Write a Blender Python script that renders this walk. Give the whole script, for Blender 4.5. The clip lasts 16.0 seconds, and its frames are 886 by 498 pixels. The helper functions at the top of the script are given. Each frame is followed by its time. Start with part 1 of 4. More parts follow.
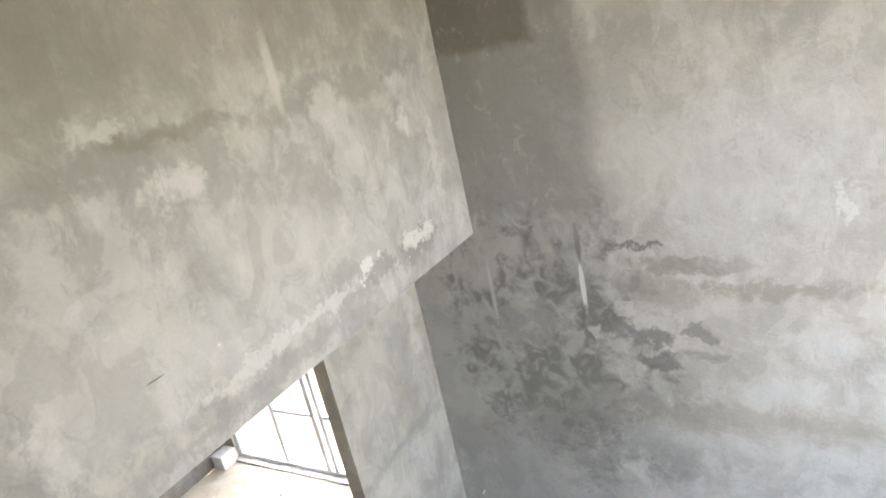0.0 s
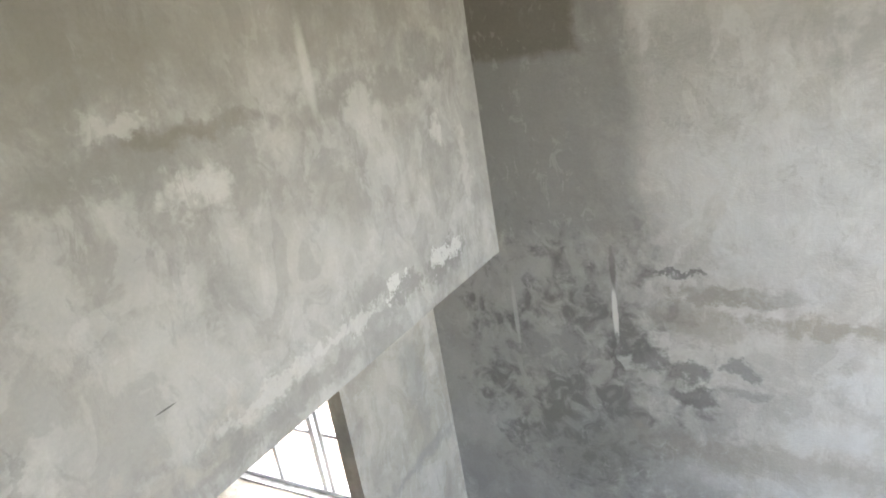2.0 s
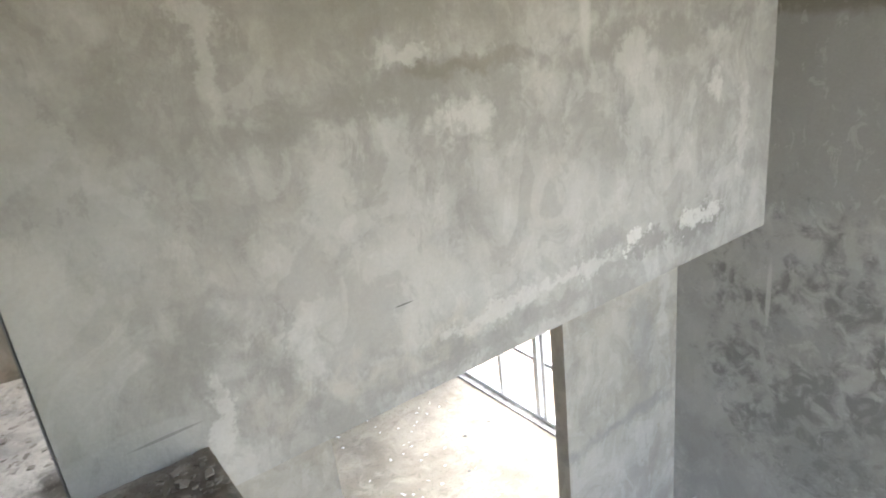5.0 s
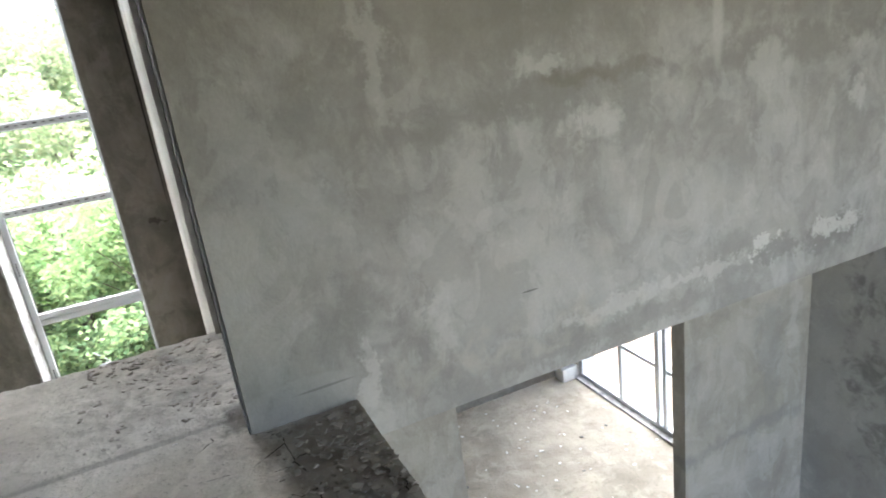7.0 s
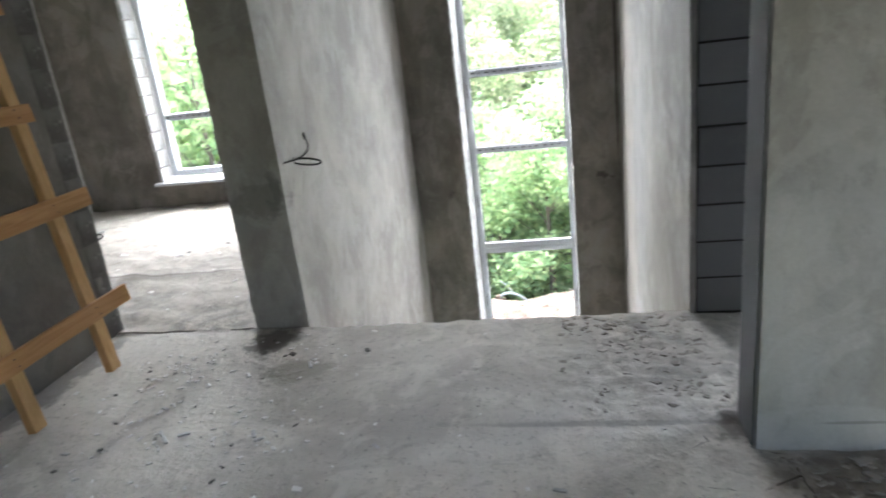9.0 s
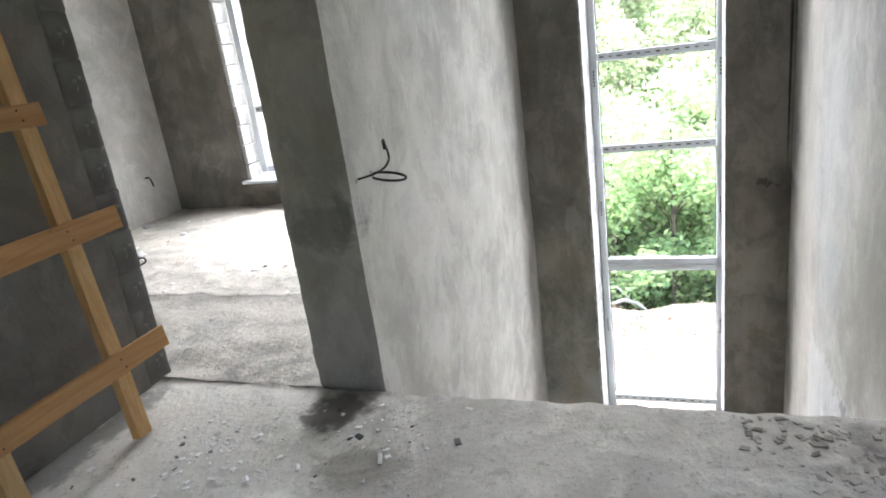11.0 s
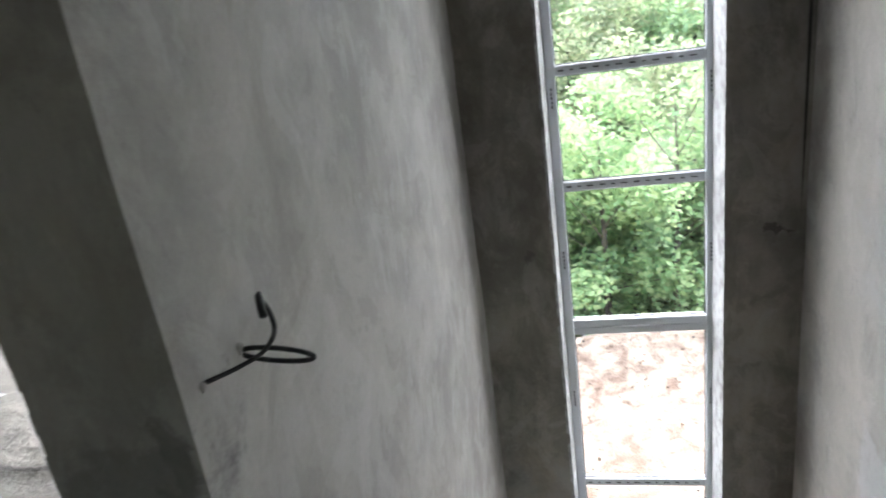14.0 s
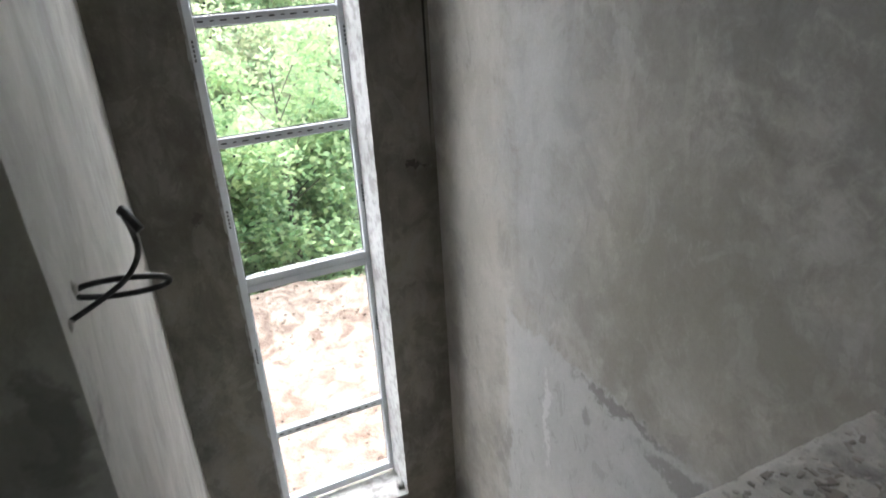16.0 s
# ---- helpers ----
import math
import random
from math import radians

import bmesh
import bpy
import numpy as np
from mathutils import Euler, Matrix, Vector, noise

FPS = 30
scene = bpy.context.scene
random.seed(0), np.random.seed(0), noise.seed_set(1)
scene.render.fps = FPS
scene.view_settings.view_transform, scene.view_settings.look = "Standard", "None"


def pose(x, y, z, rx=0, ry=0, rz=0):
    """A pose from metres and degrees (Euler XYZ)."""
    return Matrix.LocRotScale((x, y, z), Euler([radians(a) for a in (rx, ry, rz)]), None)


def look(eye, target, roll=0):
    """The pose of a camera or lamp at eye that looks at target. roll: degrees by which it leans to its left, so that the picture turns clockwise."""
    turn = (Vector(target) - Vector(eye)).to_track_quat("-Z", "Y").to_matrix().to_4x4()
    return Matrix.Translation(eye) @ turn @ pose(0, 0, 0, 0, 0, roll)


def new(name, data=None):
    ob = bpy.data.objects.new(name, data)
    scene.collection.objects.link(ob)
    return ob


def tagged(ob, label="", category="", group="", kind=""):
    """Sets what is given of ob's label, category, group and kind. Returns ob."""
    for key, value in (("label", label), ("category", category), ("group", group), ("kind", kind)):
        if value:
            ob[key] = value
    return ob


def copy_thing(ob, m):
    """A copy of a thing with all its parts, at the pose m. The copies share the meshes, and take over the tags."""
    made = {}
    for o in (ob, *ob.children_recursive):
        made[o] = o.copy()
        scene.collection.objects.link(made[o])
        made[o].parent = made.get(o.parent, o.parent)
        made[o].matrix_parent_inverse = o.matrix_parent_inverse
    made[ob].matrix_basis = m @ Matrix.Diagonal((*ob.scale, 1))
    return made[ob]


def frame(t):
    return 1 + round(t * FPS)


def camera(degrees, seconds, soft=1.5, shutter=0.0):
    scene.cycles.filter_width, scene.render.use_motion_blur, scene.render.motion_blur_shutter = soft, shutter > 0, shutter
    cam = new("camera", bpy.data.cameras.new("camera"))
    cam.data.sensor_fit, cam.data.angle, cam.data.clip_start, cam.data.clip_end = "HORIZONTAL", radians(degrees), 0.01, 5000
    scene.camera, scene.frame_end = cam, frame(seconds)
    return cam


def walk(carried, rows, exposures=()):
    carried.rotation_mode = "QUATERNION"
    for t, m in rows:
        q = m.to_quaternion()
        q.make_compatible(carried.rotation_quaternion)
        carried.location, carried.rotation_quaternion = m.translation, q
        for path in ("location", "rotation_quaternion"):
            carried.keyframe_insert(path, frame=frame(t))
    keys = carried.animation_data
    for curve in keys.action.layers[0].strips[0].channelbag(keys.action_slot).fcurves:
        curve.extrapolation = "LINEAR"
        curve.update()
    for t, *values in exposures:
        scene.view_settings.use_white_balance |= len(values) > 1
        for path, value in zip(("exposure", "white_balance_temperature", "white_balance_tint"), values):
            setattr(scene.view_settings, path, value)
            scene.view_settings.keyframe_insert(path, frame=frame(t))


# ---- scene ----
cam = camera(67.9, 16.0, soft=1.7, shutter=0.3)
PATH = [
    (0, (-0.105, 0.013, 1.408), (-1.126, 1.609, 0.766), -12.6),
    (0.5, (-0.226, 0.032, 1.383), (-1.298, 1.585, 0.72), -12.2),
    (1, (-0.482, 0.047, 1.434), (-1.485, 1.637, 0.75), -10.6),
    (1.5, (-0.522, 0.085, 1.446), (-1.529, 1.69, 0.804), -8.4),
    (2, (-0.475, 0.169, 1.409), (-1.473, 1.786, 0.788), -9.7),
    (2.5, (-0.447, 0.17, 1.402), (-1.375, 1.822, 0.763), -12.3),
    (3, (-0.449, 0.172, 1.415), (-1.361, 1.83, 0.766), -12.2),
    (3.5, (-0.428, 0.173, 1.424), (-1.392, 1.812, 0.805), -10.2),
    (4, (-0.413, 0.186, 1.471), (-1.61, 1.658, 0.837), -6.4),
    (4.5, (-0.381, 0.19, 1.452), (-1.811, 1.416, 0.78), -6.2),
    (6.8, (-0.071, -0.027, 1.496), (-1.785, 0.762, 0.836), -7.3),
    (7, (-0.06, -0.024, 1.497), (-1.807, 0.71, 0.858), -7.6),
    (7.5, (-0.052, -0.069, 1.507), (-1.875, 0.47, 0.883), -7.5),
    (8, (-0.156, -0.176, 1.503), (-2.032, 0.117, 0.876), -7.2),
    (8.5, (-0.327, -0.406, 1.547), (-2.226, -0.4, 0.92), -6.8),
    (9, (-0.431, -0.559, 1.552), (-2.298, -0.92, 0.931), -6.8),
    (9.5, (-0.635, -0.594, 1.516), (-2.416, -1.258, 0.894), -7.9),
    (10, (-0.917, -0.605, 1.515), (-2.667, -1.334, 0.877), -8.3),
    (10.2, (-1.02, -0.643, 1.504), (-2.78, -1.343, 0.862), -8.0),
    (12.5, (-2.173, -1.184, 1.525), (-3.969, -1.828, 0.923), -7.8),
    (13, (-2.386, -1.352, 1.569), (-4.226, -1.839, 0.953), -7.2),
    (13.5, (-2.639, -1.368, 1.543), (-4.468, -1.872, 0.911), -7.9),
    (14, (-2.884, -1.345, 1.558), (-4.727, -1.755, 0.897), -8.1),
    (14.5, (-3.080, -1.524, 1.524), (-4.948, -1.382, 0.822), -6.0),
    (15, (-3.144, -1.697, 1.540), (-4.895, -1.086, 0.793), -2.7),
    (15.5, (-2.990, -1.787, 1.528), (-4.668, -1.023, 0.753), -1.4),
    (16, (-2.783, -1.887, 1.481), (-4.441, -1.149, 0.642), -3.4),
]
EXPOSURES = [(0, 4.32, 6900, 15), (1.5, 4.1, 6650, 13), (4.5, 4.15, 6650, 13), (7, 3.5, 6350, 11), (8, 3.63, 6250, 12), (9, 3.25, 6050, 11), (9.6, 3.5, 6150, 12), (10.2, 3.5, 6150, 12),
             (12.5, 3.1, 5950, 10), (13.5, 2.7, 5950, 11), (14.5, 2.6, 6050, 11), (16, 2.52, 6150, 11)]
walk(cam, [(t, look(eye, target, roll)) for t, eye, target, roll in PATH], EXPOSURES)

# ---- plan, in metres ----
CEIL = 3.5          # upper ceiling
SLAB = -0.22        # underside of the upper floor
LOW = -3.45         # lower floor
PARTITION = -2.59   # face of the plastered partition beside the stair opening
NORTH = 4.386       # plastered wall at the end of the stair opening
WEST = -7.2         # inner face of the window wall
EDGE = -3.78        # edge of the landing at the tall window
NICHE_R, NICHE_L = 0.07, -2.066
GROUND = -4.2

# ---- world and lights ----
world = bpy.data.worlds.new("world")
scene.world = world
world.use_nodes = True
wn = world.node_tree
sky = wn.nodes.new("ShaderNodeTexSky")
sky.sky_type, sky.sun_disc = "NISHITA", False
sky.sun_elevation, sky.sun_rotation = radians(54), radians(-88)
sky.air_density, sky.dust_density = 1.2, 3.0
wn.links.new(sky.outputs[0], wn.nodes["Background"].inputs[0])
wn.nodes["Background"].inputs[1].default_value = 0.15
sun_data = bpy.data.lights.new("sun", "SUN")
sun_data.energy, sun_data.angle, sun_data.color = 4.4, radians(115), (1.0, 0.98, 0.95)
sun = new("sun", sun_data)
sun.matrix_world = look((0, 0, 30), (-20 * math.sin(radians(-88)), -20 * math.cos(radians(-88)), 30 - 20 * math.tan(radians(54))))


def window_light(name, eye, target, width, height, power, spread=180):
    data = bpy.data.lights.new(name, "AREA")
    data.spread = radians(spread)
    data.shape, data.size, data.size_y, data.energy, data.color = "RECTANGLE", width, height, power, (1.0, 0.97, 0.93)
    ob = new(name, data)
    ob.matrix_world = look(eye, target)
    return ob


window_light("daylight_stair_window", (2.43, 2.45, -0.25), (-0.5, 2.85, -0.55), 2.2, 4.3, 3.3, 115)
window_light("daylight_lower_window", (2.43, 0.4, -1.5), (0, 0.4, -1.7), 0.8, 1.6, 1.5)


# ---- materials ----
class Nodes:
    """A short way to write node trees."""

    def __init__(self, name):
        self.mat = bpy.data.materials.new(name)
        self.mat.use_nodes = True
        self.tree = self.mat.node_tree
        self.bsdf = self.tree.nodes["Principled BSDF"]
        self.pos = self.tree.nodes.new("ShaderNodeTexCoord").outputs["Object"]

    def put(self, socket, value):
        if isinstance(value, bpy.types.NodeSocket):
            self.tree.links.new(value, socket)
        elif isinstance(value, tuple) and len(value) == 3 and socket.type == "RGBA":
            socket.default_value = (*value, 1)
        else:
            socket.default_value = value

    def math(self, op, a, b=0.0, clamp=False):
        n = self.tree.nodes.new("ShaderNodeMath")
        n.operation, n.use_clamp = op, clamp
        self.put(n.inputs[0], a), self.put(n.inputs[1], b)
        return n.outputs[0]

    def vec(self, op, a, b):
        n = self.tree.nodes.new("ShaderNodeVectorMath")
        n.operation = op
        self.put(n.inputs[0], a), self.put(n.inputs[1], b)
        return n.outputs["Value" if op == "LENGTH" else "Vector"]

    def noise(self, scale, detail=4.0, rough=0.55, distort=0.0, stretch=(1, 1, 1), shift=(0, 0, 0)):
        v = self.vec("MULTIPLY_ADD", self.pos, stretch)
        self.tree.nodes[-1].inputs[2].default_value = shift
        n = self.tree.nodes.new("ShaderNodeTexNoise")
        self.put(n.inputs["Vector"], v)
        for key, value in (("Scale", scale), ("Detail", detail), ("Roughness", rough), ("Distortion", distort)):
            n.inputs[key].default_value = value
        return n.outputs["Fac"]

    def voronoi(self, scale, feature="F1", stretch=(1, 1, 1)):
        n = self.tree.nodes.new("ShaderNodeTexVoronoi")
        n.feature = feature
        self.put(n.inputs["Vector"], self.vec("MULTIPLY", self.pos, stretch))
        n.inputs["Scale"].default_value = scale
        return n.outputs["Distance"]

    def step(self, value, low, high):
        n = self.tree.nodes.new("ShaderNodeMapRange")
        n.interpolation_type = "SMOOTHSTEP"
        self.put(n.inputs["Value"], value)
        n.inputs["From Min"].default_value, n.inputs["From Max"].default_value = low, high
        return n.outputs["Result"]

    def mix(self, fac, a, b, blend="MIX"):
        n = self.tree.nodes.new("ShaderNodeMix")
        n.data_type, n.blend_type = "RGBA", blend
        self.put(n.inputs[0], fac), self.put(n.inputs[6], a), self.put(n.inputs[7], b)
        return n.outputs[2]

    def blob(self, centre, radii, soft=0.5, wobble=1.1, scale=3.0):
        """A stain with an uneven outline: 1 inside, 0 outside. A negative soft breaks it into islands."""
        d = self.vec("SUBTRACT", self.pos, centre)
        if wobble > 0.3:    # ragged outline
            n = self.tree.nodes.new("ShaderNodeTexNoise")
            self.put(n.inputs["Vector"], self.pos)
            for key, value in (("Scale", scale * 1.6), ("Detail", 5.0), ("Roughness", 0.68)):
                n.inputs[key].default_value = value
            shove = self.vec("MULTIPLY", self.vec("SUBTRACT", n.outputs["Color"], (0.5, 0.5, 0.5)), (0.34, 0.34, 0.34))
            d = self.vec("ADD", d, shove)
        d = self.vec("DIVIDE", d, radii)
        if wobble < 0:      # squarish patch
            wobble = -wobble
            xyz = self.tree.nodes.new("ShaderNodeSeparateXYZ")
            self.put(xyz.inputs[0], self.vec("ABSOLUTE", d, (0, 0, 0)))
            d = self.math("MAXIMUM", xyz.outputs[0], self.math("MAXIMUM", xyz.outputs[1], xyz.outputs[2]))
        else:
            d = self.vec("LENGTH", d, (0, 0, 0))
        far = self.math("MULTIPLY", self.math("SUBTRACT", self.noise(scale, 5, 0.6, 0.5), 0.5), wobble * 2)
        near = self.math("MULTIPLY", self.math("SUBTRACT", self.noise(scale * 4, 5, 0.65, 0.8), 0.5), wobble * 1.3)
        d = self.math("ADD", d, self.math("ADD", far, near))
        mask = self.step(d, 1.0 + abs(soft) * 0.5, 1.0 - abs(soft) * 0.5)
        if soft < 0:
            mask = self.math("MULTIPLY", mask, self.step(self.noise(6.5, 5, 0.55, 0.7), 0.40, 0.62))
        return mask

    def bump(self, height, strength=0.3, distance=0.01, under=None):
        n = self.tree.nodes.new("ShaderNodeBump")
        n.inputs["Strength"].default_value, n.inputs["Distance"].default_value = strength, distance
        self.put(n.inputs["Height"], height)
        if under:
            self.put(n.inputs["Normal"], under)
        return n.outputs[0]

    def done(self, colour, rough=0.8, normal=None, metal=0.0, specular=0.5):
        self.put(self.bsdf.inputs["Base Color"], colour)
        self.put(self.bsdf.inputs["Roughness"], rough)
        self.bsdf.inputs["Metallic"].default_value = metal
        self.bsdf.inputs["Specular IOR Level"].default_value = specular
        if normal:
            self.put(self.bsdf.inputs["Normal"], normal)
        return self.mat


def grey(v, warm=1.0):
    """A cement grey; warm above 1 leans to beige, below 1 to blue."""
    return (v * (0.97 + 0.05 * warm), v, v * (1.03 - 0.07 * warm))


def plaster(name, light=0.40, dark=0.27, warm=1.0, stains=(), shift=0.0, upright=True, relief=1.0):
    """Trowelled cement render: clouds, run marks, trowel sweeps, pits, and stains or painted-in light (centre, radii,
    colour, strength, soft).
    """
    n = Nodes(name)
    s = (shift, shift * 0.7, shift * 0.3)
    cloud = n.noise(1.5, 6, 0.6, 0.3, shift=s)
    patch = n.noise(3.4, 6, 0.62, 0.35, shift=s)
    runs = n.noise(2.6, 5, 0.6, 0.4, stretch=(1, 1, 0.28) if upright else (1, 1, 1), shift=s)
    sweep = n.noise(6.5, 6, 0.7, 0.4, stretch=(1, 1, 0.6) if upright else (1, 1, 1), shift=s)
    grain = n.noise(60, 3, 0.7)
    col = n.mix(n.step(cloud, 0.32, 0.68), grey(dark, warm * 0.9), grey(light, warm))
    col = n.mix(n.math("MULTIPLY", n.step(patch, 0.44, 0.66), 0.5), col, grey(light * 1.12, warm * 0.7))
    col = n.mix(n.math("MULTIPLY", n.step(runs, 0.52, 0.68), 0.6), col, grey(dark * 0.98, warm * 1.2))
    col = n.mix(n.math("MULTIPLY", n.step(sweep, 0.54, 0.72), 0.4), col, grey(light * 1.22, warm * 0.9))
    blotch = n.noise(3.0, 7, 0.6, 0.9, stretch=(1, 1, 0.75) if upright else (1, 1, 1), shift=(s[0] + 5, s[1], s[2] + 2))
    col = n.mix(n.math("MULTIPLY", n.step(blotch, 0.53, 0.585), 0.34), col, grey(dark * 0.86, warm * 1.1))
    col = n.mix(n.math("MULTIPLY", n.step(blotch, 0.455, 0.41), 0.28), col, grey(light * 1.25, warm * 0.6))
    for centre, radii, tone, strength, soft, *wobble in stains:
        col = n.mix(n.math("MULTIPLY", n.blob(centre, radii, soft, *wobble), strength), col, tone)
    col = n.mix(0.16, col, n.mix(grain, (0.12, 0.12, 0.12), (0.75, 0.75, 0.75)), "OVERLAY")
    scuff = n.noise(11, 6, 0.7, 0.6, stretch=(1, 1, 0.55) if upright else (1, 1, 1), shift=s)
    col = n.mix(n.math("MULTIPLY", n.math("MULTIPLY", n.step(scuff, 0.56, 0.62), n.step(cloud, 0.62, 0.42)), 0.35), col, grey(dark * 0.8, warm))
    col = n.mix(n.math("MULTIPLY", n.math("MULTIPLY", n.step(scuff, 0.43, 0.38), n.step(patch, 0.42, 0.56)), 0.15), col, grey(light * 1.3, warm * 0.8))
    pits = n.step(n.voronoi(26), 0.1, 0.0)
    pits = n.math("MULTIPLY", pits, n.step(patch, 0.55, 0.7))
    soft_relief = n.bump(n.math("ADD", sweep, n.math("MULTIPLY", patch, 1.5)), 0.35 * relief, 0.02)
    fine = n.bump(n.math("SUBTRACT", n.math("MULTIPLY", grain, 0.5), n.math("MULTIPLY", pits, 1.2)), 0.22 * relief, 0.004, soft_relief)
    return n.done(col, n.math("ADD", n.math("MULTIPLY", patch, 0.2), 0.66), fine, specular=0.3)


WET = grey(0.17, 1.1)
BROWN = (0.175, 0.155, 0.125)
PALE = grey(0.56, 0.8)
X, Y = PARTITION, NORTH
m_partition = plaster("render_partition", 0.44, 0.30, 1.1, [
    ((X, 2.1, 1.85), (0.5, 2.6, 0.52), (0.23, 0.215, 0.185), 0.55, 0.7, 0.5),
    ((X, 1.05, 1.10), (0.5, 0.30, 0.05), grey(0.24, 1.2), 0.55, 1.4, 0.8),
    ((X, 1.55, 1.15), (0.5, 0.40, 0.07), grey(0.24, 1.3), 0.7, 1.4, 0.8),
    ((X, 1.95, 1.20), (0.5, 0.30, 0.05), (0.21, 0.195, 0.165), 0.7, 1.2, 0.7),
    ((X, 3.10, 1.17), (0.5, 0.75, 0.10), grey(0.24, 1.3), 0.65, 0.9, 0.9),
    ((X, 3.70, 1.28), (0.5, 0.22, 0.16), grey(0.23, 1.1), 0.6, 0.9),
    ((X, 1.60, 1.28), (0.5, 0.12, 0.04), PALE, 0.5, 0.7, 0.9),
    ((X, 2.10, 0.97), (0.5, 0.10, 0.20), grey(0.27, 1.2), 0.55, 0.9),
    ((X, 2.27, 0.92), (0.5, 0.06, 0.14), grey(0.25, 1.2), 0.5, 0.9),
    ((X, 1.90, 0.97), (0.5, 0.15, 0.09), PALE, 0.7, 0.8),
    ((X, 0.83, 1.45), (0.5, 0.04, 0.22), PALE, 0.45, 0.8),
    ((X, 2.66, 1.34), (0.5, 0.035, 0.20), PALE, 0.6, 0.9, 0.3),
    ((X, 3.03, 1.11), (0.5, 0.12, 0.10), PALE, 0.55, 0.8),
    ((X, 3.77, 0.82), (0.5, 0.06, 0.10), PALE, 0.75, 0.7),
    ((X, 4.05, 0.45), (0.5, 0.05, 0.35), PALE, 0.5, 0.8),
    ((X, 1.20, 0.75), (0.5, 0.10, 0.28), PALE, 0.45, 0.9),
    ((X, 0.38, 0.95), (0.5, 0.22, 0.20), grey(0.48, 0.4), 0.45, 0.9),
    ((X, 0.20, 0.80), (0.5, 0.10, 0.12), PALE, 0.4, 0.9),
    ((X, 3.62, 0.02), (0.5, 0.30, 0.09), grey(0.22, 1.2), 0.7, 0.6, 0.9, 7.0),
    ((X, 3.66, 0.05), (0.5, 0.22, 0.05), grey(0.62, 0.8), 0.75, 0.5, 1.1, 9.0),
    ((X, 3.12, 0.03), (0.5, 0.20, 0.06), grey(0.24, 1.2), 0.7, 0.5, 0.9, 8.0),
    ((X, 3.02, 0.09), (0.5, 0.10, 0.05), grey(0.62, 0.8), 0.85, 0.4, 1.1, 9.0),
    ((X, 2.50, 0.05), (0.5, 0.34, 0.05), grey(0.56, 0.8), 0.6, 0.6, 1.1, 8.0),
    ((X, 1.95, 0.02), (0.5, 0.30, 0.04), PALE, 0.6, 0.6, 1.0, 6.0),
    ((X, 2.15, -0.10), (0.5, 0.50, 0.06), grey(0.26, 1.2), 0.55, 0.8),
    ((X, 1.45, -0.06), (0.5, 0.25, 0.07), grey(0.27, 1.2), 0.55, 0.8),
    ((X, 0.62, 0.48), (0.5, 0.09, 0.16), grey(0.26, 1.0), 0.5, 0.9),
    ((X, 0.92, 0.32), (0.5, 0.014, 0.20), grey(0.2, 1.0), 0.35, 1.2, 0.6),
    ((X, 0.88, 0.12), (0.5, 0.035, 0.09), grey(0.24, 1.1), 0.6, 0.8),
    ((X, 1.00, 0.20), (0.5, 0.05, 0.22), PALE, 0.5, 0.8),
    ((X, 0.78, 0.30), (0.5, 0.28, 0.26), grey(0.25, 1.1), 0.4, -0.8),
    ((X, 1.35, 0.02), (0.5, 0.60, 0.10), (0.50, 0.47, 0.42), 0.5, -0.8),
    ((X, 1.46, 0.25), (0.5, 0.045, 0.004), grey(0.1, 1.0), 0.8, 0.6, 0.2),
    ((X, 0.62, 0.10), (0.5, 0.05, 0.14), PALE, 0.75, 0.6),
    ((X, 0.28, 0.09), (0.5, 0.27, 0.09), grey(0.46, 0.7), 0.5, 0.2, 0.3),
    ((X, 0.42, 0.11), (0.5, 0.12, 0.006), grey(0.2, 1.0), 0.6, 0.6, 0.3),
], shift=0.0)
